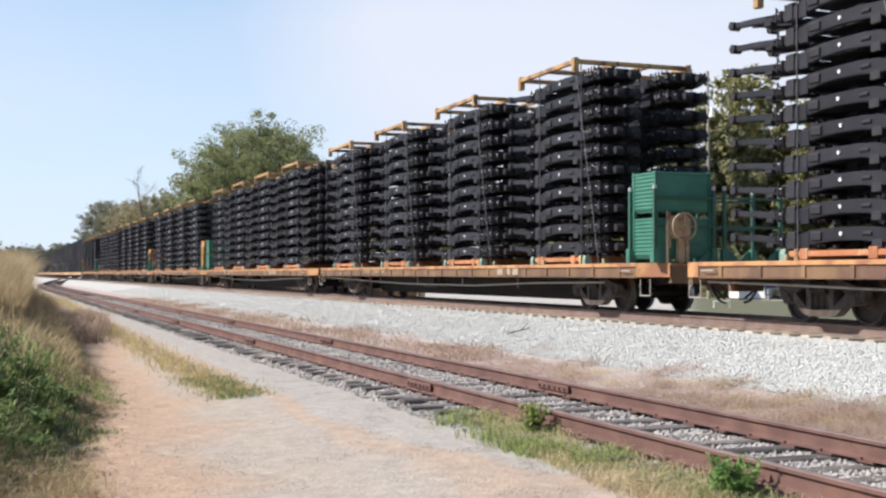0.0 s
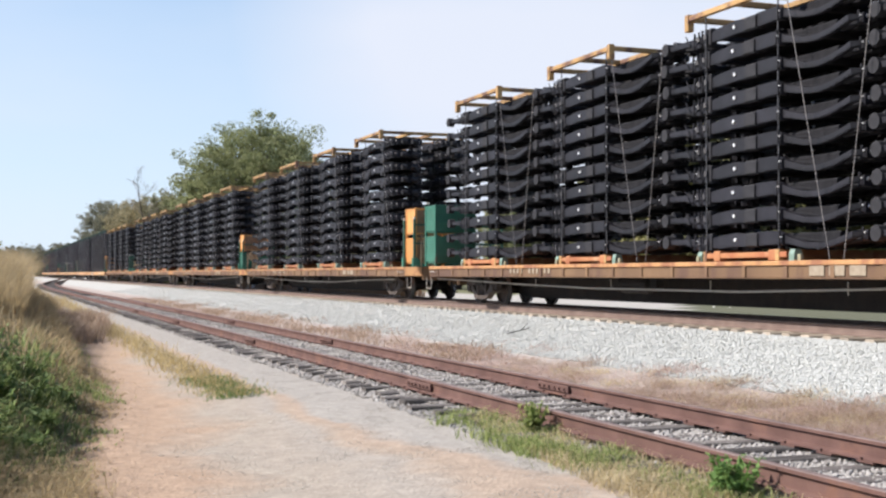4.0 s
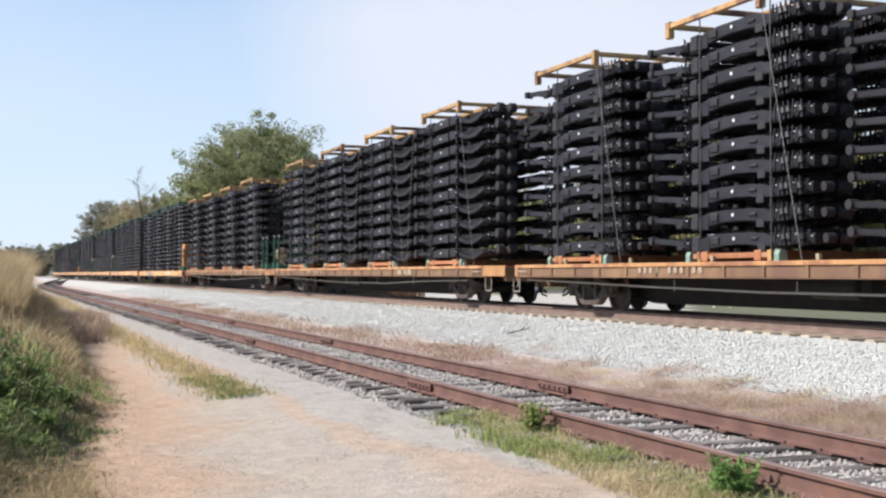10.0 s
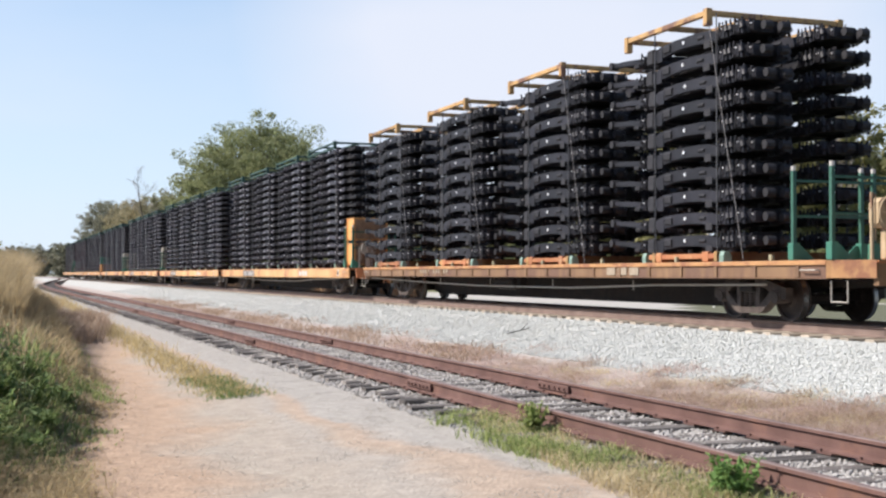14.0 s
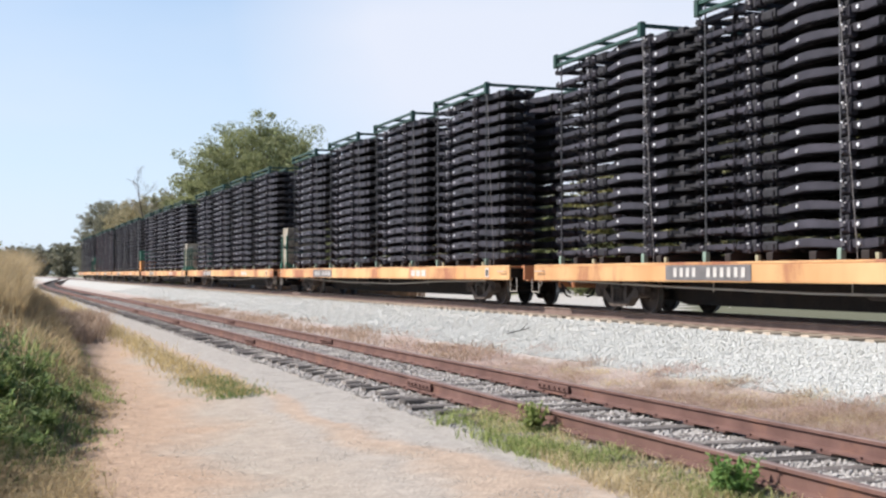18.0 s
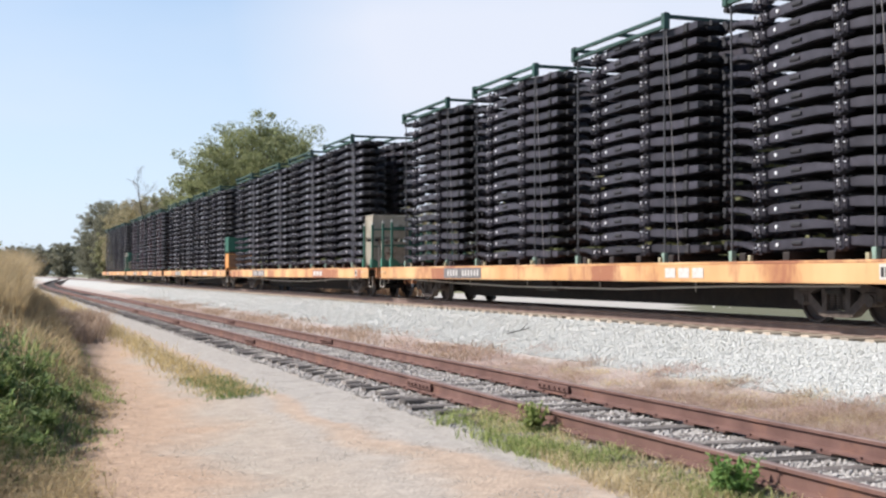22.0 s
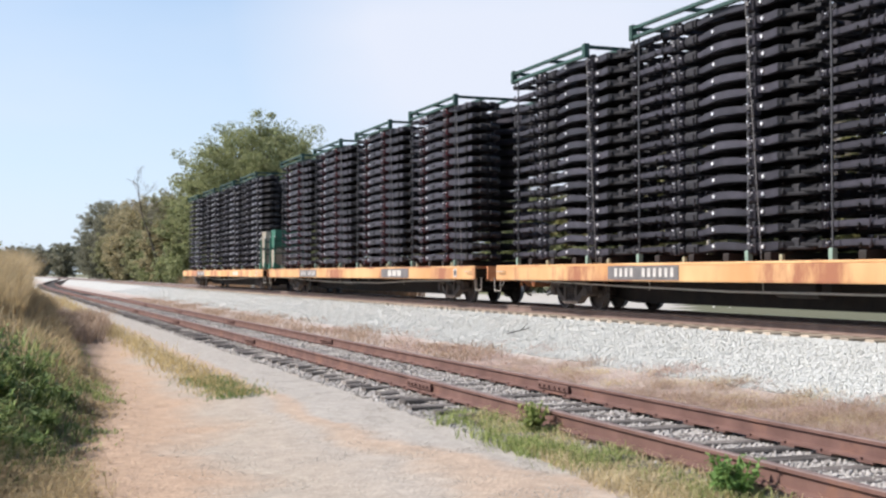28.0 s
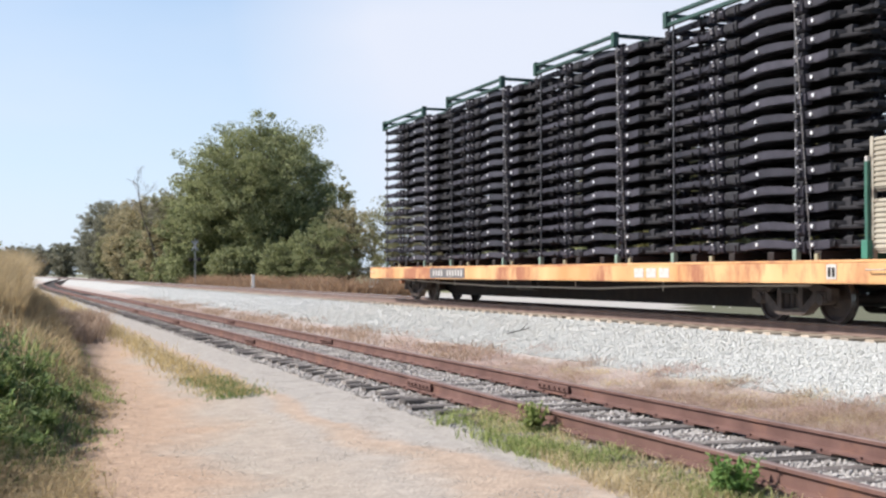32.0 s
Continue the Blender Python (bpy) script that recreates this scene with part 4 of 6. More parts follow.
# ---- small lineside things ----
def build_lineside():
    p = tagged(new("marker_post"), "short weathered white marker post beside the track", "post")
    p.location = (17.5, 86, 0.18)
    part("shaft", Shape().box(-0.09, 0.09, -0.05, 0.05, 0, 1.25, 0, 0.015).mesh("shaft", M["post_white"]), p)
    part("cap", Shape().box(-0.11, 0.11, -0.07, 0.07, 1.25, 1.33, 0, 0.02).mesh("cap", M["post_white"]), p)
    c = tagged(new("crossing_signal"), "grey crossbuck signal mast at a level crossing", "signal")
    c.location = (18.2, 117, 0.05)
    part("mast", Shape().rod((0, 0, 0), (0, 0, 4.9), 0.05, 10).mesh("mast", M["sign_steel"]), c)
    part("base", Shape().box(-0.25, 0.25, -0.25, 0.25, 0, 0.3, 0, 0.03).mesh("base", M["sign_steel"]), c)
    for s in (-1, 1):
        part("crossbuck_blade", Shape().beam((-0.3 * s, 0.09, 3.75), (0.3 * s, 0.09 + 0.02 * s, 4.75), 0.03, 0.12).mesh("crossbuck_blade", M["sign_steel"]), c, "grey back of a crossbuck blade")
        part("lamp", Shape().rod((0.38 * s, -0.1, 2.9), (0.38 * s, 0.12, 2.9), 0.2, 14).rod((0.38 * s, -0.3, 2.95), (0.38 * s, -0.1, 2.95), 0.12, 10).mesh("lamp", M["under"]), c, "black round signal lamp")
    part("lamp_arm", Shape().beam((-0.4, 0, 2.9), (0.4, 0, 2.9), 0.06, 0.06).mesh("lamp_arm", M["sign_steel"]), c)
    s = tagged(new("dead_stick"), "dark dead branch lying on the pale ballast", "branch")
    s.location = (10.7, 24.0, float(ground_z(10.7, 24.0)) + 0.02)
    part("limb", Shape().rod((-0.35, -0.15, 0), (0.3, 0.1, 0.1), 0.016, 5, r2=0.01).rod((0.05, 0, 0.06), (0.35, 0.3, 0.2), 0.01, 5, r2=0.005).mesh("limb", M["tie"]), s)


build_lineside()


def build_yard():
    """What stands beyond the line on the open side: a house, a pole, and yard clutter."""
    h = tagged(new("house"), "small white clapboard house behind yellow trees", "house")
    h.matrix_basis = pose(58, 74, 0.05, 0, 0, 24)
    w, d, e = 5.0, 3.6, 3.0
    walls = Shape().box(-w, w, -d, d, 0, e)
    part("wall", walls.mesh("wall", M["clapboard"]), h)
    for k in range(12):
        part("clapboard", YARD.setdefault("clap", Shape().box(-w - 0.02, w + 0.02, -d - 0.03, -d, 0.0, 0.2).mesh("clapboard", M["clapboard"])), h, at=(0, 0, 0.1 + 0.24 * k))
    s = Shape()
    s.add([(-w - 0.4, -d - 0.4, e), (w + 0.4, -d - 0.4, e), (w + 0.4, d + 0.4, e), (-w - 0.4, d + 0.4, e), (-w - 0.4, 0, e + 2.2), (w + 0.4, 0, e + 2.2)],
          [(0, 1, 5, 4), (2, 3, 4, 5), (0, 4, 3), (1, 2, 5), (3, 2, 1, 0)])
    part("roof", s.mesh("roof", M["shingle"]), h, "grey shingle roof")
    for x in (-3.2, 0.4, 3.2):
        win = part("window", YARD.setdefault("win", Shape().box(-0.5, 0.5, -0.06, 0.0, 0, 1.3, 0, 0.02).mesh("window", M["post_white"])), h, at=(x, -d - 0.02, 1.0))
        part("pane", YARD.setdefault("pane", Shape().box(-0.42, 0.42, -0.075, -0.06, 0.08, 1.22).mesh("pane", M["glass"])), win)
    part("door", Shape().box(-0.45, 0.45, -0.07, 0, 0, 2.05).mesh("door", M["bin_grey"]), h, at=(1.8, -d - 0.02, 0.05))
    p = tagged(new("utility_pole"), "tall weathered grey wooden utility pole in the yard", "pole")
    p.location = (41.6, 64.5, 0.0)
    part("shaft", Shape().rod((0, 0, -0.2), (0, 0, 14.2), 0.12, 10, r2=0.08).mesh("shaft", M["pole_wood"]), p)
    part("lamp_housing", Shape().rod((0.1, -0.3, 11.3), (0.1, -0.3, 11.9), 0.2, 10, r2=0.1).rod((0, 0, 11.9), (0.1, -0.3, 11.9), 0.04, 6).mesh("lamp_housing", M["post_white"]), p, "white lamp housing")
    for x, y, k in ((42.6, 62.6, 0), (43.9, 62.2, 1)):
        c = tagged(new("storage_crate"), "white box standing in the yard beyond the line", "box")
        c.matrix_basis = pose(x, y, 0.05, 0, 0, 12 + 20 * k)
        part("body", YARD.setdefault("crate", Shape().box(-0.55, 0.55, -0.4, 0.4, 0.05, 0.95, 0, 0.03).mesh("body", M["clapboard"])), c)
        part("lid", YARD.setdefault("lid", Shape().box(-0.58, 0.58, -0.43, 0.43, 0.95, 1.03, 0, 0.02).mesh("lid", M["post_white"])), c)
        part("skid", YARD.setdefault("skid", Shape().box(-0.5, 0.5, -0.35, 0.35, 0.0, 0.05).mesh("skid", M["pole_wood"])), c)
    t = tagged(new("garden_table"), "white-legged table under a bunched blue tarpaulin", "table")
    t.matrix_basis = pose(42.4, 58.6, 0.05, 0, 0, -20)
    part("top", Shape().box(-0.7, 0.7, -0.4, 0.4, 0.66, 0.71, 0, 0.02).mesh("top", M["post_white"]), t)
    for x in (-0.62, 0.62):
        for y in (-0.32, 0.32):
            part("leg", YARD.setdefault("leg", Shape().box(-0.03, 0.03, -0.03, 0.03, 0, 0.66).mesh("leg", M["post_white"])), t, at=(x, y, 0))
    c = tagged(new("tarpaulin"), "crumpled blue tarpaulin lying over a table", "tarp")
    c.matrix_basis = pose(42.4, 58.6, 0.76, 0, 0, -20)
    rng = random.Random(77)
    n, m = 9, 7
    v = [((i / (n - 1) - 0.5) * 1.7, (j / (m - 1) - 0.5) * 1.0, 0.05 + rng.uniform(0, 0.28) * math.sin(math.pi * i / (n - 1)) + 0.06) for j in range(m) for i in range(n)]
    v += [(x, y, 0.0) for x, y, z in v]
    f = [(j * n + i, j * n + i + 1, (j + 1) * n + i + 1, (j + 1) * n + i) for j in range(m - 1) for i in range(n - 1)]
    o = n * m
    f += [(q[3] + o, q[2] + o, q[1] + o, q[0] + o) for q in f]
    edge = [i for i in range(n)] + [j * n + n - 1 for j in range(1, m)] + [(m - 1) * n + i for i in range(n - 2, -1, -1)] + [j * n for j in range(m - 2, 0, -1)]
    f += [(edge[k], edge[k] + o, edge[(k + 1) % len(edge)] + o, edge[(k + 1) % len(edge)]) for k in range(len(edge))]
    part("sheet", Shape().add(v, f).mesh("sheet", M["tarp"]), c)
    g = tagged(new("low_barrier"), "small white pipe barrier on the grass", "barrier")
    g.matrix_basis = pose(31.0, 47.0, 0.05, 0, 0, -25)
    for x in (-0.35, 0.35):
        part("leg", YARD.setdefault("bleg", Shape().rod((0, 0, 0), (0, 0, 0.3), 0.03, 8).mesh("leg", M["post_white"])), g, at=(x, 0, 0))
    part("bar", Shape().rod((-0.38, 0, 0.3), (0.38, 0, 0.3), 0.03, 8).mesh("bar", M["post_white"]), g)


YARD = {}
build_yard()


# ---- freight train ----
HALF = 1.60
PITCH = 28.25
SILL = {True: 12.95, False: 13.35}      # half length of the side sills: older cars, newer cars
END = {True: 13.80, False: 13.80}       # half length with the narrow end platforms


def travelled(t):
    """Metres run since 16 s: a steady pace that picks up a little."""
    q = t - 16.0
    return 1.01403 * (10.69 * q + 0.2585 * q * q / 16 - 0.0157 * q ** 3 / 256)


def car_y(i, t):
    """The middle of car i (0 is the last) along the track."""
    return 27.805 - PITCH * i + travelled(32.0) - travelled(t)


def wheel_mesh():
    s = Shape()
    prof = [(0.045, 0.0), (0.045, 0.06), (0.075, 0.12), (0.012, 0.16), (0.004, 0.30), (0.02, 0.35), (0.062, 0.37), (0.068, 0.415), (0.060, 0.42), (-0.045, 0.425), (-0.05, 0.45), (-0.075, 0.445),
            (-0.075, 0.37), (-0.03, 0.34), (-0.02, 0.16), (-0.07, 0.12), (-0.07, 0.0)]
    n = 28
    v = []
    for x, r in prof:
        v += [(x, r * math.cos(6.28318 * k / n), r * math.sin(6.28318 * k / n)) for k in range(n)]
    f, mi = [], []
    for j in range(len(prof) - 1):
        for k in range(n):
            f.append((j * n + k, j * n + (k + 1) % n, (j + 1) * n + (k + 1) % n, (j + 1) * n + k))
            mi.append(1 if j == 8 else 0)
    s.v, s.f, s.mi = v, f, mi
    return s


def wheelset_mesh():
    w, s = wheel_mesh(), Shape()
    for side in (-1, 1):
        v = [(side * (0.745 + x), y, z) for x, y, z in w.v]
        o = len(s.v)
        s.v += v
        s.f += [tuple(i + o for i in (q if side > 0 else q[::-1])) for q in w.f]
        s.mi += w.mi
        for k in range(3):
            a = k * 2.0944
            s.rod((side * 0.80, 0.05 * math.cos(a), 0.05 * math.sin(a)), (side * 1.06, 0.05 * math.cos(a), 0.05 * math.sin(a)), 0.016, 5)
        s.rod((side * 0.80, 0, 0), (side * 1.04, 0, 0), 0.085, 12)
    s.rod((-0.75, 0, 0), (0.75, 0, 0), 0.075, 10)
    return s.mesh("wheelset", M["wheel"], M["tread"])


def side_frame_mesh():
    """Cast side frame of a two-axle truck, with its spring nest and journal boxes."""
    s = Shape()
    s.band([(-1.12, 0.40, 0.60), (-0.86, 0.42, 0.66), (-0.5, 0.60, 0.76), (0, 0.64, 0.80), (0.5, 0.60, 0.76), (0.86, 0.42, 0.66), (1.12, 0.40, 0.60)], -0.08, 0.08)
    s.band([(-0.72, 0.38, 0.56), (-0.42, 0.16, 0.34), (-0.3, 0.13, 0.24), (0.3, 0.13, 0.24), (0.42, 0.16, 0.34), (0.72, 0.38, 0.56)], -0.09, 0.09)
    for q in (-1, 1):
        s.band([(q * 0.30 - 0.06, 0.2, 0.68), (q * 0.30 + 0.06, 0.2, 0.68)], -0.085, 0.085)
        s.rod((-0.13, q * 0.865, 0.42), (0.13, q * 0.865, 0.42), 0.10, 12)
        s.box(-0.10, 0.10, q * 0.865 - 0.13, q * 0.865 + 0.13, 0.36, 0.56, 0, 0.02)
    return s.mesh("side_frame", M["truck"])


def spring_mesh():
    """One coil spring of the nest, turned with its coils."""
    s, n = Shape(), 10
    prof = [(0.25, 0.02)] + [(0.25 + 0.02 * k, 0.07 if k % 2 else 0.05) for k in range(15)] + [(0.54, 0.02)]
    v = [(r * math.cos(6.28318 * k / n), r * math.sin(6.28318 * k / n), z) for z, r in prof for k in range(n)]
    f = [(j * n + k, j * n + (k + 1) % n, (j + 1) * n + (k + 1) % n, (j + 1) * n + k) for j in range(len(prof) - 1) for k in range(n)]
    return s.add(v, f + [tuple(range(n))[::-1], tuple(range(len(v) - n, len(v)))]).mesh("spring", M["truck"])


CAR_MESH = {}
WHEELS = []         # (wheelset, its place along the truck)


def make_truck(parent, y, name="truck"):
    if "wheelset" not in CAR_MESH:
        CAR_MESH["wheelset"], CAR_MESH["side_frame"], CAR_MESH["springs"] = wheelset_mesh(), side_frame_mesh(), spring_mesh()
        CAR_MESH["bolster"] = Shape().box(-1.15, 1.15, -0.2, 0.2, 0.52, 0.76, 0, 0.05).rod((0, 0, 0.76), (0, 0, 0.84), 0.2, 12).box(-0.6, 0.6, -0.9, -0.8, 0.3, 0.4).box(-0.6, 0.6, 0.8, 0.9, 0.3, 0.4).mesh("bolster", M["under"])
    t = part(name, CAR_MESH["bolster"], parent, "dusty cast-steel freight truck", (0, y, 0))
    for s in (-1, 1):
        part("side_frame", CAR_MESH["side_frame"], t, at=(s * 1.0, 0, 0))
        for y2 in (-0.16, 0.0, 0.16):
            part("spring", CAR_MESH["springs"], t, at=(s * 1.0, y2, 0))
    for s in (-1, 1):
        WHEELS.append((part("wheelset", CAR_MESH["wheelset"], t, at=(0, s * 0.865, 0.42)), s * 0.865))
    return t


def car_meshes(old):
    """The large meshes of a flat car; old cars have ribbed sills and cut corners."""
    k = "old" if old else "new"
    if k in CAR_MESH:
        return CAR_MESH[k]
    L, top = END[old], DECK
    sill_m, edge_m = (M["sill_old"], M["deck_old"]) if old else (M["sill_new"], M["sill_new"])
    cut = L - SILL[old]
    d = {}
    s = Shape()
    s.box(-HALF + 0.02, HALF - 0.02, -L + cut, L - cut, top - 0.06, top - 0.012)
    s.box(-1.28, 1.28, -L, -L + cut, top - 0.06, top - 0.012).box(-1.28, 1.28, L - cut, L, top - 0.06, top - 0.012)
    d["deck"] = s.mesh("deck", M["pallet"])
    s = Shape()
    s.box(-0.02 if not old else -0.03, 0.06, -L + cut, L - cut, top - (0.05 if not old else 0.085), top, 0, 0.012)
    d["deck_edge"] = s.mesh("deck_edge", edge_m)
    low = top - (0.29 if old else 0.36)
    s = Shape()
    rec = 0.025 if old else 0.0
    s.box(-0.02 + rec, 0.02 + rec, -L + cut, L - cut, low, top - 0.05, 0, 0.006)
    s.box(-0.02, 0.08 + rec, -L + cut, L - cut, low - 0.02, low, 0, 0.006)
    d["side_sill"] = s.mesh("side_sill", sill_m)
    # the deep centre sill, with a fish-belly outline
    s = Shape()
    pts = [(-L + 0.3, 0.62, 1.0), (-10.8, 0.60, 1.0), (-8.4, 0.20, 1.0), (8.4, 0.20, 1.0), (10.8, 0.60, 1.0), (L - 0.3, 0.62, 1.0)]
    s.band(pts, -0.33, 0.33)
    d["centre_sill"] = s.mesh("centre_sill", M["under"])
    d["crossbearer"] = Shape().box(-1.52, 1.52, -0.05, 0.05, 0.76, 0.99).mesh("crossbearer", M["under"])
    s = Shape()
    w = 1.28
    s.box(-w, w, -0.06, 0.06, 0.66, top - 0.01, 0, 0.015).box(-0.35, 0.35, -0.1, 0.1, 0.5, 0.9, 0, 0.02)
    if not old:
        s.box(-HALF + 0.03, HALF - 0.03, -0.47, -0.40, 0.70, top - 0.01)
    d["end_sill"] = s.mesh("end_sill", M["sill_old"] if old else M["pallet"])
    # cut corner plate of the old cars
    s = Shape()
    s.add([(0, 0, low), (0.30, 0.5, low), (0.30, 0.84, low), (0.02, 0, low), (0, 0, top), (0.30, 0.5, top), (0.30, 0.84, top), (0.02, 0, top)],
          [(0, 1, 2, 3), (4, 7, 6, 5), (0, 4, 5, 1), (1, 5, 6, 2), (2, 6, 7, 3), (3, 7, 4, 0)])
    d["corner_plate"] = s.mesh("corner_plate", M["deck_old"])
    s = Shape()
    s.box(-0.1, 0.1, -0.15, 0.34, 0.58, 0.78, 0, 0.03).box(-0.17, 0.17, 0.12, 0.36, 0.54, 0.86, 0, 0.05)
    s.rod((0.35, 0.0, 0.6), (0.22, 0.3, 0.35), 0.025, 6)
    d["coupler"] = s.mesh("coupler", M["truck"])
    s = Shape()
    for y in (-0.2, 0.2):
        s.rod((0, y, 0.74), (0, y, 0.40), 0.013, 6)
    s.rod((0, -0.21, 0.40), (0, 0.21, 0.40), 0.013, 6)
    d["step"] = s.mesh("step", M["pipe"])
    s = Shape()
    zs = [(-L + 3.0, 0.66), (-7, 0.62), (-3, 0.52), (3, 0.52), (7, 0.58), (L - 3.0, 0.66), (L - 0.6, 0.7)]
    for a, b in zip(zs, zs[1:]):
        s.rod((0, a[0], a[1]), (0, b[0], b[1]), 0.022, 6)
    for y in (-6.0, -2.0, 2.0, 6.0):
        s.rod((0, y, 0.5), (0, y, 0.72), 0.012, 4)
    d["brake_pipe"] = s.mesh("brake_pipe", M["pipe"])
    s = Shape()
    s.rod((0, -0.6, 0.62), (0, 0.6, 0.62), 0.2, 14).box(-0.1, 0.1, -0.9, -0.65, 0.5, 0.75)
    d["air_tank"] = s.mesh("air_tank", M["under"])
    s = Shape()
    s.rod((-0.33, -0.02, 0), (-0.33, -0.02, 1.06), 0.03, 8).rod((-0.26, -0.02, 0.3), (-0.26, -0.02, 1.02), 0.014, 6).rod((-0.33, -0.02, 1.02), (-0.26, -0.02, 1.02), 0.014, 6)
    s.box(-0.06, 0.08, -0.02, 0.10, 0, 0.55, 0, 0.02).box(0.12, 0.20, 0.0, 0.08, 0, 0.62, 0, 0.015)
    s.box(-0.20, 0.22, -0.02, 0.20, 0.50, 0.98, 0, 0.08).rod((0.0, -0.14, 0.74), (0.0, -0.02, 0.74), 0.07, 10).rod((0.10, 0.08, 0.95), (0.10, 0.08, 1.06), 0.03, 6)
    d["brake_stand"] = s.mesh("brake_stand", M["brake_tan"] if old else M["brake_grey"])
    s = Shape()
    n = 20
    ring = [((0.28 + 0.018 * math.cos(1.2566 * q)) * math.cos(6.28318 * j / n), 0.018 * math.sin(1.2566 * q), (0.28 + 0.018 * math.cos(1.2566 * q)) * math.sin(6.28318 * j / n))
            for j in range(n) for q in range(5)]
    s.add(ring, [(j * 5 + q, j * 5 + (q + 1) % 5, ((j + 1) % n) * 5 + (q + 1) % 5, ((j + 1) % n) * 5 + q) for j in range(n) for q in range(5)])
    for j in range(4):
        a = 6.28318 * j / 4
        s.rod((0, 0, 0), (0.28 * math.cos(a), 0, 0.28 * math.sin(a)), 0.012, 5)
    d["brake_wheel"] = s.mesh("brake_wheel", M["brake_tan"] if old else M["brake_grey"])
    s = Shape()
    s.rod((0, -0.2, 0), (-0.07, -0.2, 0), 0.012, 6).rod((0, 0.2, 0), (-0.07, 0.2, 0), 0.012, 6).rod((-0.07, -0.21, 0), (-0.07, 0.21, 0), 0.012, 6)
    d["grab_iron"] = s.mesh("grab_iron", M["pipe"])
    s = Shape()
    pts = [(0.35, 0.0, 0.62), (0.38, 0.18, 0.45), (0.36, 0.32, 0.30), (0.26, 0.40, 0.26)]
    for p1, p2 in zip(pts, pts[1:]):
        s.rod(p1, p2, 0.024, 7)
    d["air_hose"] = s.mesh("air_hose", M["under"])
    s = Shape()
    s.rod((-1.15, 0.05, 0.72), (-0.3, 0.12, 0.66), 0.014, 6).rod((-1.15, 0.05, 0.72), (-1.2, 0.12, 0.52), 0.014, 6)
    d["cut_lever"] = s.mesh("cut_lever", M["pipe"])
    d["number_panel"] = Shape().box(-0.006, 0.0, -1.45, 1.45, low + 0.012, top - 0.055).mesh("number_panel", M["sill_grey"])
    d["number_bar"] = Shape().box(-0.004, 0.0, -0.055, 0.055, low + (0.08 if old else 0.075), low + (0.20 if old else 0.255)).mesh("letter_bar", M["dull_white"] if old else M["white"])
    d["pocket"] = Shape().box(-0.022, 0.03, -0.05, 0.05, low, top - 0.086, 0, 0.008).mesh("stake_pocket", M["sill_old"])
    d["owner_bar"] = Shape().box(-0.004, 0.0, -0.19, 0.19, low + 0.06, low + 0.25).mesh("letter_bar", M["dull_white"] if old else M["white"])
    s = Shape()
    s.box(-0.004, 0.0, -0.12, 0.12, low + 0.05, low + 0.29)
    d["data_stencil"] = s.mesh("data_stencil", M["white"])
    d["stencil_mark"] = Shape().box(-0.003, 0.0, -0.035, 0.035, low + 0.09, low + 0.24).mesh("stencil_mark", M["under"])
    s = Shape().box(-0.03, 0.03, -0.04, 0.04, 0, 0.11, 0, 0.01)
    d["stake"] = s.mesh("stake", M["stake_tan"])
    CAR_MESH[k] = d
    return d


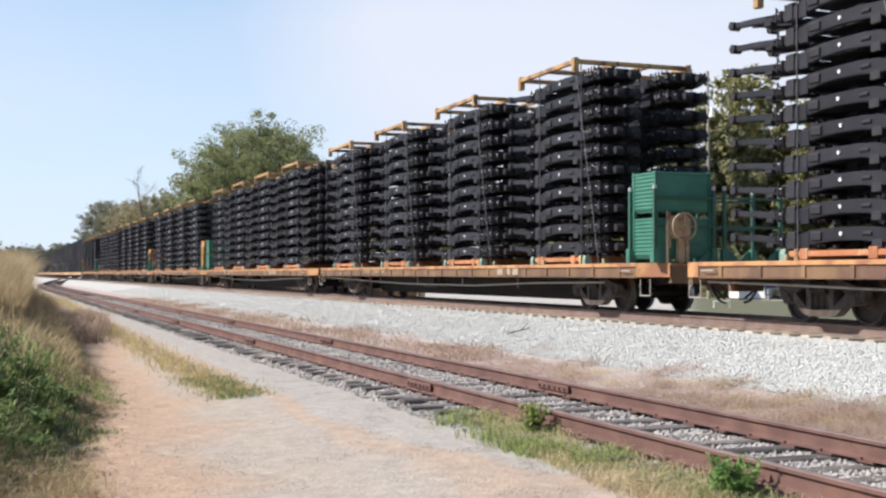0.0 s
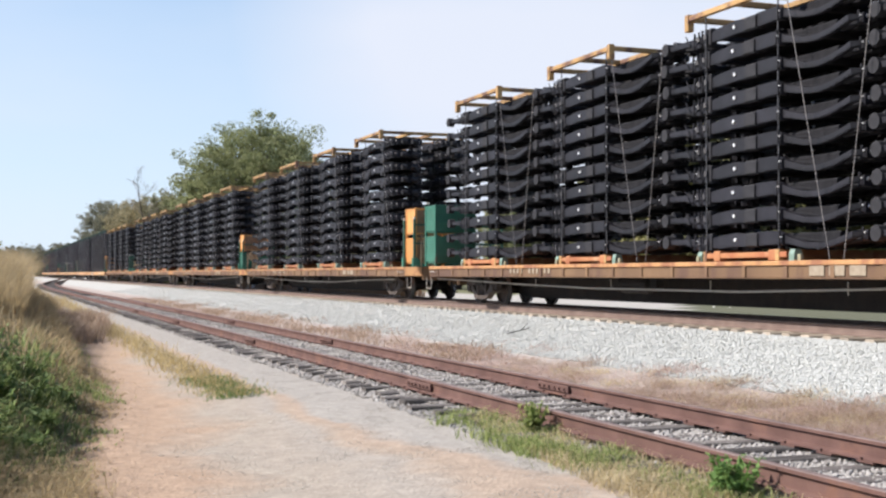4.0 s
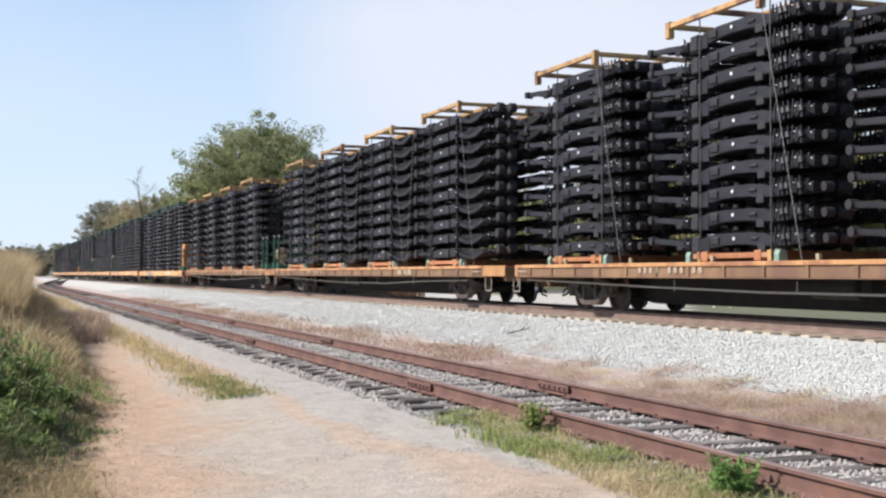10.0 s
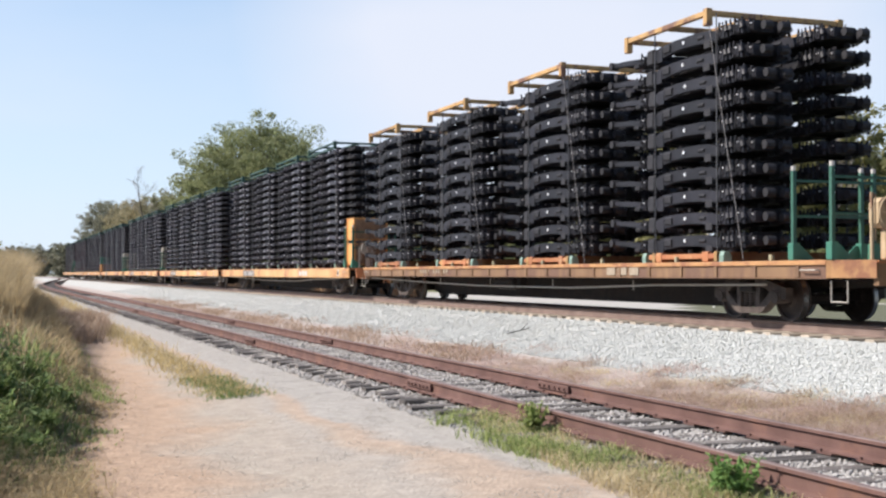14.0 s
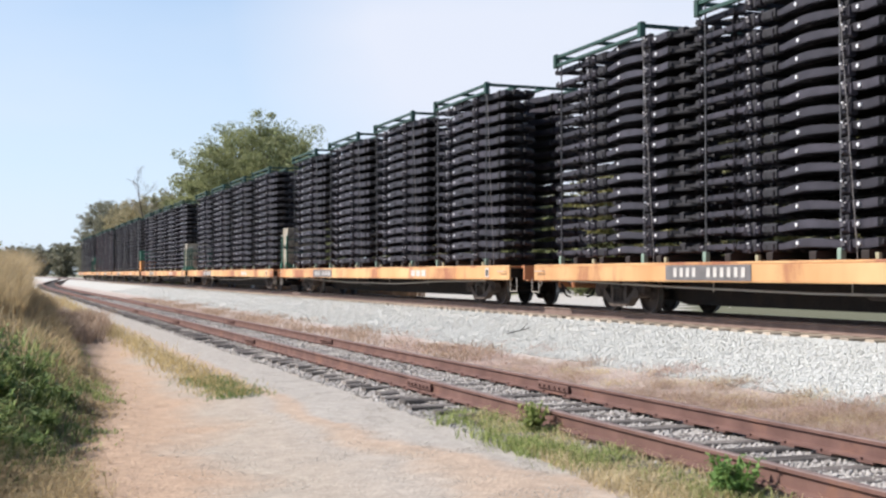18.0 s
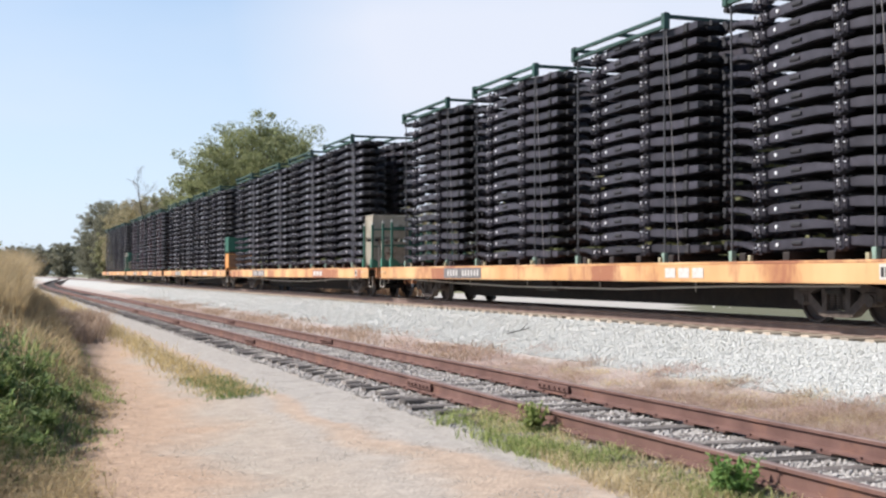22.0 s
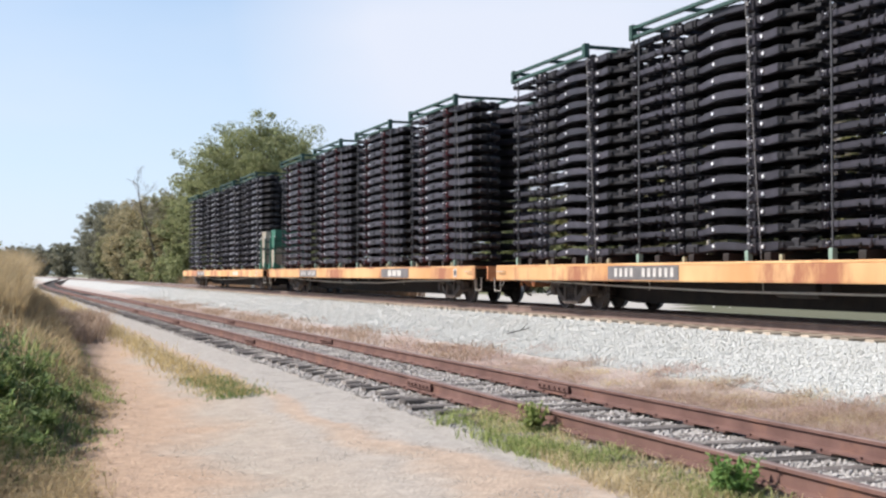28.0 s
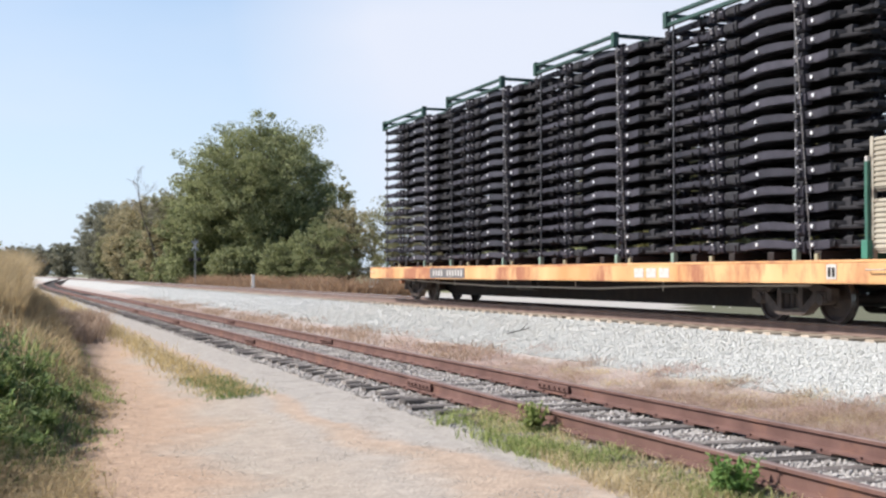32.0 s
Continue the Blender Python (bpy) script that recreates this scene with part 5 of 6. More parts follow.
def make_car(i, old):
    d = car_meshes(old)
    L = END[old]
    car = tagged(new("flat_car"), "long brown-yellow flat car with orange deck edge" if old else "long flat car with faded yellow rust-streaked side sills",
                 "railway wagon", "flat cars of the train")
    part("deck", d["deck"], car)
    part("centre_sill", d["centre_sill"], car, "dark grimy fish-belly centre sill")
    for y in np.linspace(-L + 1.5, L - 1.5, 13):
        part("crossbearer", d["crossbearer"], car, at=(0, float(y), 0))
    for s in (-1, 1):
        m = pose(s * HALF, 0, 0, 0, 0, 0 if s < 0 else 180)
        part("deck_edge", d["deck_edge"], car, at=m)
        sill = part("side_sill", d["side_sill"], car, at=m)
        if s < 0:
            ny, px = 13.35 - 7.7, (-0.024 if not old else 0.001)
            if not old:
                part("number_panel", d["number_panel"], sill, "grey panel under the white lettering", (px, ny, 0))
            for q in (0, 1, 2, 3, 5.2, 6.2, 7.2, 8.2, 9.2, 10.2):
                part("letter_bar", d["number_bar"], sill, at=(px - 0.010, ny + 1.08 - 0.225 * q, 0))
            if old:
                for q in (0.5, 0.0, -0.5):
                    part("letter_bar", d["owner_bar"], sill, "faded owner mark", (px - 0.010, 13.35 - 19.55 + q, -0.02))
                for y in np.arange(-12.2, 12.4, 1.22):
                    part("stake_pocket", d["pocket"], sill, at=(0.0, float(y), 0))
            else:
                if i == 1:
                    part("owner_panel", d["number_panel"], sill, "dark panel under the owner mark", (px, 13.35 - 19.55, 0))
                for q in (0.5, 0.0, -0.5):
                    part("letter_bar", d["owner_bar"], sill, at=(-0.034 if i == 1 else -0.026, 13.35 - 19.55 + q, 0))
                part("data_stencil", d["data_stencil"], sill, "white data stencil with dark marks", (-0.026, -11.85, 0))
                for q in (-0.05, 0.05):
                    part("stencil_mark", d["stencil_mark"], sill, at=(-0.030, -11.85 + q, 0))
            for y in np.arange(-11.4, 12, 3.1):
                part("stake", d["stake"], car, "tan stake on the deck edge", (-HALF + 0.05, float(y), DECK))
        for e in (-1, 1):
            if old:
                c = part("corner_plate", d["corner_plate"], car, at=Matrix.Translation((s * (HALF + 0.02), e * SILL[old], 0)) @ Matrix.Diagonal((-s, e, 1, 1)))
            part("step", d["step"], car, at=(s * (HALF - 0.06), e * (L - (0.62 if old else 0.35)), 0))
    for e in (-1, 1):
        part("end_sill", d["end_sill"], car, at=(0, e * (L - 0.07), 0))
        part("coupler", d["coupler"], car, at=pose(0, e * L, 0, 0, 0, 0 if e > 0 else 180))
        make_truck(car, e * 10.03)
        part("air_hose", d["air_hose"], car, "black rubber air hose", pose(0, e * L, 0, 0, 0, 0 if e > 0 else 180))
        part("cut_lever", d["cut_lever"], car, at=pose(0, e * L, 0, 0, 0, 0 if e > 0 else 180))
        part("grab_iron", d["grab_iron"], car, at=(-HALF - (0.0 if old else 0.022), e * (SILL[old] - 0.4), DECK - 0.16))
    part("brake_pipe", d["brake_pipe"], car, "pale pipe along the underframe", (-1.23, 0, 0.0))
    part("air_tank", d["air_tank"], car, at=(-0.98, 1.2, 0.0))
    if i not in (12, 10, 9, 7, 6, 3, 0):
        return car
    stand = part("brake_stand", d["brake_stand"], car, "tan hand brake stand" if old else "grey-brown hand brake stand", (-0.97, -L + 0.16, DECK))
    part("brake_wheel", d["brake_wheel"], stand, at=(0, -0.14, 0.74))
    return car


# chassis frames, stacked
FRAMES = {
    # rail outline from the rear end to the head end (y, middle, half depth); knots: hangers and castings (y, length, half depth); dark: black castings
    "A1": dict(tail=-2.0, prof=[(3.08, 0.07, 0.05), (2.4, 0.03, 0.055), (1.9, -0.02, 0.06), (1.45, -0.03, 0.065), (1.2, -0.05, 0.09), (1.0, -0.03, 0.115), (0.8, 0.0, 0.125), (0.4, 0.035, 0.112), (0.0, 0.043, 0.105), (-0.5, 0.035, 0.112), (-0.9, 0.0, 0.12), (-1.1, -0.02, 0.09), (-1.3, 0.03, 0.075), (-1.75, 0.05, 0.065), (-2.24, 0.0, 0.05)],
               knots=[(1.62, 0.14, 0.12), (-1.32, 0.2, 0.16), (-1.75, 0.18, 0.15), (-2.05, 0.16, 0.12)], dark=[(1.3, 0.22, 0.16), (0.62, 0.26, 0.085), (-0.62, 0.2, 0.04)], feet=[(0.93, 0.24, -0.20, 0.06), (-0.84, 0.22, -0.21, -0.07)],
               bolts=[0.0], spindles=[-1.5, -1.62, -1.95], cross=[2.6, 1.9, 1.2, 0.3, -0.6, -1.4], rx=0.50, plain=(-1.0, 1.1), knob=0.085, pitch=0.435),
    "A2": dict(tail=-2.7, prof=[(2.92, 0.03, 0.05), (2.3, 0.02, 0.055), (1.9, 0.0, 0.07), (1.3, -0.01, 0.08), (1.1, -0.02, 0.10), (0.9, -0.01, 0.12), (0.4, 0.02, 0.125), (-0.1, 0.0, 0.11), (-0.3, 0.02, 0.125), (-0.8, 0.03, 0.12), (-1.0, 0.01, 0.09), (-1.15, -0.03, 0.06), (-1.55, -0.12, 0.05), (-1.9, -0.135, 0.05), (-2.25, -0.09, 0.05), (-2.7, 0.03, 0.055), (-3.3, 0.09, 0.05)],
               knots=[(1.75, 0.2, 0.15), (1.42, 0.2, 0.16), (-1.0, 0.10, 0.13), (-2.8, 0.14, 0.11)], dark=[(1.25, 0.16, 0.17), (-0.12, 0.34, 0.13)],
               bolts=[0.4, -2.86], spindles=[1.58, 1.3], cross=[2.7, 2.0, 1.2, 0.3, -0.5, -1.2, -2.0], rx=0.50, plain=(-2.6, 1.0), knob=0.13, pitch=0.435),
    "B1": dict(tail=-2.76, prof=[(2.5, 0.05, 0.04), (2.2, 0.06, 0.05), (1.9, 0.02, 0.055), (1.6, -0.05, 0.055), (1.35, -0.06, 0.055), (1.15, -0.02, 0.065), (1.0, 0.0, 0.092), (0.8, 0.005, 0.098), (0.3, 0.02, 0.098), (-0.2, 0.025, 0.088), (-0.55, 0.0, 0.066), (-0.8, -0.02, 0.055), (-1.05, 0.03, 0.075), (-1.3, 0.03, 0.092), (-1.8, 0.0, 0.092), (-2.3, -0.01, 0.088), (-2.7, -0.01, 0.08), (-2.92, 0.0, 0.05)],
               knots=[(1.5, 0.1, 0.10), (1.16, 0.1, 0.10), (-0.8, 0.12, 0.12), (-1.0, 0.12, 0.12)], dark=[(0.3, 0.26, 0.045), (-0.86, 0.28, 0.12), (-2.35, 0.14, 0.10)],
               bolts=[0.85], spindles=[1.3, -0.9], cross=[2.4, 1.8, 1.0, 0.2, -0.5, -1.2, -2.0], rx=0.48, plain=(-2.76, 1.0), knob=0.06, pitch=0.316),
    "B3": dict(tail=-2.1, prof=[(3.0, 0.0, 0.045), (2.6, 0.005, 0.058), (2.0, 0.01, 0.06), (1.4, -0.005, 0.058), (1.2, -0.015, 0.045), (0.9, -0.01, 0.05), (0.5, -0.02, 0.055), (0.25, -0.03, 0.06), (0.0, 0.0, 0.075), (-0.25, 0.025, 0.082), (-0.5, 0.03, 0.082), (-0.85, 0.012, 0.08), (-1.2, -0.015, 0.065), (-1.5, -0.01, 0.07), (-1.8, -0.02, 0.085), (-2.1, 0.0, 0.08), (-2.3, 0.03, 0.055), (-2.6, 0.01, 0.05), (-3.0, 0.0, 0.045)],
               knots=[(2.85, 0.16, 0.07), (1.2, 0.12, 0.11), (0.9, 0.14, 0.10), (-1.42, 0.14, 0.12)], dark=[(0.55, 0.4, 0.09), (1.05, 0.12, 0.12), (-2.3, 0.2, 0.10)],
               cups=[(-1.42, 0.22)], bolts=[1.3, -0.2, -1.68], spindles=[1.1, -1.42], cross=[2.85, 2.0, 1.2, 0.4, -0.4, -1.2, -2.1], rx=0.48, plain=(-2.1, 0.4), knob=0.06, pitch=0.316),
    "B4": dict(tail=-2.95, prof=[(3.2, 0.0, 0.045), (2.8, 0.005, 0.058), (2.3, 0.01, 0.06), (1.85, 0.0, 0.055), (1.7, -0.01, 0.045), (1.4, -0.02, 0.05), (1.0, -0.035, 0.05), (0.6, -0.03, 0.045), (0.25, -0.02, 0.045), (-0.1, 0.0, 0.065), (-0.5, 0.025, 0.085), (-1.0, 0.035, 0.092), (-1.4, 0.03, 0.08), (-2.1, 0.0, 0.075), (-2.5, -0.01, 0.09), (-2.9, 0.0, 0.085), (-3.2, 0.0, 0.05)],
               knots=[(3.05, 0.16, 0.07), (1.65, 0.12, 0.11), (1.35, 0.12, 0.10), (0.5, 0.12, 0.09)], dark=[(1.5, 0.16, 0.11), (-0.55, 0.24, 0.04)],
               cups=[(-1.75, 0.5)], bolts=[1.75, -1.07, -2.7], spindles=[1.5, 0.8], cross=[3.05, 2.2, 1.4, 0.4, -0.4, -1.2, -2.3], rx=0.48, plain=(-2.95, 0.3), knob=0.06, pitch=0.316)}
# where each load stands on its car, and the rack and posts on the load: (rack middle, posts)
RACKS = {"A1": (0.57, (1.05, -1.2)), "A2": (0.27, (1.25, -1.0)), "B1": (0.25, (2.2, -1.7)), "B3": (0.75, (2.6, -1.35)), "B4": (0.0, (1.95, -2.0))}
LOADS = {0: ("B3", 0.2), 1: ("B1", 0.0), 2: ("B3", 0.45), 3: ("B4", 1.0), 4: ("B1", -0.2), 5: ("B1", 0.0), 6: ("B3", 0.3),
         7: ("A1", 0.85), 8: ("A2", -0.35), 9: ("A1", 0.35), 10: ("A1", 0.2), 11: ("A2", -0.5), 12: ("A1", 0.3), 13: ("A1", -0.45)}

def chassis_mesh(kind):
    """A ladder frame of a pickup: two channel side rails with kick-ups, drawn in at both ends, cross members, hangers, castings and bolts."""
    s, d = Shape(), FRAMES[kind]
    prof, rx = d["prof"], d["rx"]
    ys, zs, hs = [q[0] for q in prof][::-1], [q[1] for q in prof][::-1], [q[2] for q in prof][::-1]
    y_lo, y_hi = ys[0], ys[-1]

    def mid(y):
        return float(np.interp(y, ys, zs))

    def deep(y):
        return float(np.interp(y, ys, hs)) * (1.0 if kind[0] == "A" else 0.9) * (1.0 if y >= d["tail"] else 0.6)

    def out(y):
        """Half width of the ladder: full in the middle, narrower at the ends."""
        return rx - 0.08 * float(np.interp(abs(y), [1.1, 1.8], [0, 1])) - 0.24 * float(np.interp(y, [d["tail"] - 0.12, d["tail"]], [1, 0]))

    def strip(side, rows, mi=0):
        """A bar along the rail; rows of (y, x outward, x inward, low, high)."""
        v, f = [], []
        for y, xo, xi, lo_z, hi_z in rows:
            v += [(side * xo, y, lo_z), (side * xi, y, lo_z), (side * xi, y, hi_z), (side * xo, y, hi_z)]
        for k in range(len(rows) - 1):
            o = 4 * k
            f += [(o + i, o + (i + 1) % 4, o + 4 + (i + 1) % 4, o + 4 + i) for i in range(4)]
        e = 4 * (len(rows) - 1)
        f += [(3, 2, 1, 0), (e, e + 1, e + 2, e + 3)]
        s.add(v, f if side > 0 else [q[::-1] for q in f], mi)

    fine = sorted(set(ys) | {d["tail"]} | {y for y in np.arange(y_lo + 0.1, y_hi, 0.16).tolist() if min(abs(y - q) for q in ys) > 0.05})
    for side in (-1, 1):
        # the rail proper, and its narrower black horn at the head end
        for run, mi in (([y for y in fine if y >= d["tail"]], 0), ([y for y in fine if y <= d["tail"]], 3)):
            strip(side, [(y, out(y) + 0.045, out(y) + 0.018, mid(y) - deep(y) + 0.016, mid(y) + deep(y) - 0.016) for y in run], mi)
            strip(side, [(y, out(y) + 0.038, out(y) - 0.06, mid(y) + deep(y) - 0.02, mid(y) + deep(y)) for y in run], mi)
            strip(side, [(y, out(y) + 0.038, out(y) - 0.06, mid(y) - deep(y), mid(y) - deep(y) + 0.02) for y in run], mi)
        for y, w, h in d["knots"]:
            x, zc = side * out(y), mid(y)
            s.box(x - 0.085, x + 0.085, y - w / 2, y + w / 2, zc - h, zc + h * 0.6, 2, 0.025)
            s.rod((x - 0.10, y, zc - h * 0.35), (x + 0.10, y, zc - h * 0.35), 0.045, 8, 2)
            s.rod((x + side * 0.10, y + w * 0.3, zc - h), (x + side * 0.10, y + w * 0.1, zc + h), 0.022, 6, 0)
            # sun glint on the hanger, put in as a small bright peg
            s.rod((x + side * 0.08, y - w * 0.2, zc + h * 0.2), (x + side * 0.115, y - w * 0.2, zc + h * 0.2), 0.013, 6, 1)
        for y, w, h in d["dark"]:
            x, zc = side * out(y), mid(y)
            s.box(x - 0.075, x + 0.075, y - w / 2, y + w / 2, zc - h, zc + h, 3, 0.03)
        for y, w, lo_z, hi_z in d.get("feet", ()):
            x = side * out(y)
            s.box(x - 0.02, x + 0.055, y - w / 2, y + w / 2, lo_z, hi_z, 0 if y > 0 else 3, 0.008) if side > 0 else s.box(x - 0.055, x + 0.02, y - w / 2, y + w / 2, lo_z, hi_z, 0 if y > 0 else 3, 0.008)
        for y, w in d.get("cups", ()):
            # stacking bracket: a rounded cup that carries the frame above
            x, zc, hp = side * out(y), mid(y), d["pitch"] / 2
            s.box(x - 0.07, x + 0.07, y - w / 2, y + w / 2, zc - hp * 0.95, zc + hp * 0.35, 0, 0.03)
            s.box(x - 0.06, x + 0.06, y - w / 2 + 0.03, y + w / 2 - 0.03, zc + hp * 0.35, zc + hp * 0.9, 3, 0.02)
        for y in d["spindles"]:
            x, zc = side * out(y), mid(y)
            s.rod((x + side * 0.09, y, zc - d["pitch"] * 0.36), (x + side * 0.09, y + 0.03, zc + d["pitch"] * 0.36), 0.032, 7, 0, 0.018)
            s.rod((x + side * 0.09, y, zc - 0.05), (x + side * 0.09, y + 0.03, zc + 0.05), 0.06, 8, 0, 0.05)
            # spindles of the B frames get their glint as a bright stub
            if kind[0] == "B":
                s.rod((x + side * 0.11, y + 0.02, zc + 0.055), (x + side * 0.15, y + 0.02, zc + 0.06), 0.018, 6, 1)
        for y, z in (prof[0][:2], prof[-1][:2]):
            x = side * out(y)
            s.rod((x - 0.09, y, z), (x + 0.09, y, z), d["knob"], 9, 3)
        for y in d["bolts"]:
            x, zc = side * out(y), mid(y)
            s.rod((x + side * 0.03, y, zc), (x + side * 0.068, y, zc), 0.034, 8, 1)
        # brackets, hoses and mounts crowd the rails outside the plain middle
        rng = random.Random(sum(ord(c) for c in kind) + side)
        hp = d["pitch"] * 0.46
        lo, hi = d["plain"]
        y = y_lo + 0.15
        while y < y_hi - 0.1:
            if not lo < y < hi and d["tail"] < y < y_hi - 0.9:
                zc, x, k = mid(y), side * out(y), rng.random()
                if k < 0.35:
                    s.rod((x + side * 0.07, y, zc - hp * rng.uniform(0.3, 0.8)), (x + side * 0.10, y + rng.uniform(-0.12, 0.12), zc + hp * rng.uniform(0.3, 0.8)), rng.uniform(0.015, 0.03), 6, 0, 0.012)
                elif k < 0.55:
                    h = hp * rng.uniform(0.15, 0.35)
                    z = zc + rng.uniform(-0.5, 0.5) * hp
                    s.box(x - 0.08, x + 0.08, y - 0.045, y + 0.045, z - h, z + h, rng.choice((0, 3)) if y > d["tail"] else 3, 0.02)
                elif k < 0.85:
                    z = zc + rng.uniform(-0.7, 0.6) * hp
                    s.rod((x - 0.08, y, z), (x + 0.08, y, z), rng.uniform(0.025, 0.05), 8, rng.choice((0, 3)) if y > d["tail"] else 3)
                else:
                    s.box(x - 0.05, x + 0.05, y - 0.10, y + 0.10, zc - hp * rng.uniform(0.5, 0.8), zc - hp * 0.25, 3, 0.02)
            y += rng.uniform(0.16, 0.30)
    # cross members: tubes and pressed channels between the rails
    for k, y in enumerate(d["cross"]):
        zc, x = mid(y), out(y)
        if k % 2:
            s.rod((-x, y, zc), (x, y, zc), 0.05, 8, 3)
        else:
            s.box(-x, x, y - 0.07, y + 0.07, zc - 0.05, zc + 0.045, 3, 0.02)
    # transmission cradle, a wiring loom along one rail and a fuel line along the other
    s.box(-0.24, 0.16, -0.5, 0.9, -0.05, 0.05, 3, 0.03)
    for k in range(6):
        a, b = y_lo + 0.4 + (y_hi - y_lo - 0.8) * k / 6, y_lo + 0.4 + (y_hi - y_lo - 0.8) * (k + 1) / 6
        s.rod((-out(a) + 0.13, a, mid(a) + 0.03), (-out(b) + 0.13, b, mid(b) + 0.03), 0.032, 6, 4)
        s.rod((out(a) - 0.12, a, mid(a)), (out(b) - 0.12, b, mid(b)), 0.018, 5, 4)
    # added black fill blocks stand in for the shade between the rails
    hp = d["pitch"] * 0.46
    w = out(y_lo + 0.4) - 0.10
    s.box(-w, w, y_lo + 0.35, y_lo + 1.05, mid(y_lo + 0.7) - hp * 0.55, mid(y_lo + 0.7) + hp * 0.6, 4, 0.04)
    s.box(-rx + 0.16, rx - 0.16, y_lo + 1.05, -0.3, -hp * 0.5, hp * 0.55, 4, 0.04)
    # spare-wheel carrier and hitch at the rear
    s.beam((-0.2, y_hi - 0.9, mid(y_hi - 0.9) - 0.02), (0.2, y_hi - 0.25, mid(y_hi - 0.3) - 0.02), 0.10, 0.05, 3)
    s.beam((0.2, y_hi - 0.9, mid(y_hi - 0.9) - 0.02), (-0.2, y_hi - 0.25, mid(y_hi - 0.3) - 0.02), 0.08, 0.04, 3)
    # engine cradle towards the head end
    s.box(-out(y_lo) + 0.02, out(y_lo) - 0.02, y_lo + 0.28, y_lo + 0.44, mid(y_lo) - 0.075, mid(y_lo) + 0.03, 3, 0.03)
    s.rod((-0.34, y_lo + 0.9, mid(y_lo + 0.9) - 0.05), (-0.1, y_lo + 0.35, mid(y_lo + 0.35) - 0.05), 0.035, 6, 3).rod((0.34, y_lo + 0.9, mid(y_lo + 0.9) - 0.05), (0.1, y_lo + 0.35, mid(y_lo + 0.35) - 0.05), 0.035, 6, 3)
    return s


STACK_MESH = {}


def rack_beam(name, ln, mat, along_y, w=0.05):
    s = Shape().box(-w, w, -ln / 2, ln / 2, -2.1 * w, 0.0, 0, 0.012)
    if not along_y:
        s.v = [(y, x, z) for x, y, z in s.v]
        s.f = [q[::-1] for q in s.f]
    return s.mesh(name, mat)


def stack_meshes():
    if STACK_MESH:
        return STACK_MESH
    for kind in FRAMES:
        s = chassis_mesh(kind)
        paint = M["frame_deep"] if kind[0] == "A" else M["frame_black"]
        STACK_MESH["frame" + kind] = s.mesh("chassis_frame", paint, M["bolt_glint"], paint, M["frame_dark"], M["loom_fill"])
    STACK_MESH["frameB1red"] = chassis_mesh("B1").mesh("chassis_frame", M["frame_black"], M["bolt_glint"], M["frame_red"], M["frame_dark"], M["loom_fill"])
    for kind, ln, wd, mat in (("A", 3.05, 1.51, M["rack_yellow"]), ("B", 4.1, 1.37, M["rack_green"])):
        STACK_MESH["long" + kind] = rack_beam("rack_beam", ln + 0.1, mat, True, 0.05 if kind == "A" else 0.038)
        STACK_MESH["wide" + kind] = rack_beam("rack_beam", 2 * wd - 0.1, mat, False, 0.05 if kind == "A" else 0.038)
        STACK_MESH["corner" + kind] = Shape().box(-0.065, 0.065, -0.065, 0.065, -0.3, 0.035, 0, 0.015).mesh("rack_corner", mat)
        pw = 0.010 if kind == "A" else 0.013
        STACK_MESH["post" + kind] = Shape().box(-pw, pw, -pw, pw, 0, 1, 0, 0.003).mesh("post", M["post_steel"])
        STACK_MESH["foot" + kind] = Shape().box(-0.05, 0.05, -0.05, 0.05, 0, 0.2, 0, 0.012).mesh("post_foot", mat if kind == "A" else M["foot_pale"])
    STACK_MESH["baseA"] = Shape().box(-1.53, 1.53, -0.1, 0.1, 0, 0.2, 0, 0.02).mesh("base_bolster", M["pallet"])
    STACK_MESH["runnerA"] = Shape().box(-0.07, 0.07, -1.25, 1.25, 0.06, 0.16, 0, 0.012).mesh("base_runner", M["pallet"])
    STACK_MESH["stopA"] = Shape().prism([(-0.09, 0), (0.09, 0), (0.09, 0.12), (0.04, 0.2), (-0.06, 0.2), (-0.09, 0.12)], -0.07, 0.07).mesh("stop_block", M["foot_pale"])
    STACK_MESH["baseB"] = Shape().box(-1.33, 1.33, -0.09, 0.09, 0, 0.16, 0, 0.02).mesh("base_bolster", M["under"])
    s = Shape().rod((0, 0, 4.66), (0.02, -1.1, 0.02), 0.009, 5)
    STACK_MESH["chain1"] = s.mesh("lashing_chain", M["chain"])
    STACK_MESH["chain2"] = Shape().rod((0, 0, 4.30), (0.02, 0.75, 0.02), 0.009, 5).mesh("lashing_chain", M["chain"])
    STACK_MESH["chainB"] = Shape().rod((0, 0, 4.95), (0.02, -0.45, 0.02), 0.009, 5).mesh("lashing_chain", M["chain"])
    return STACK_MESH


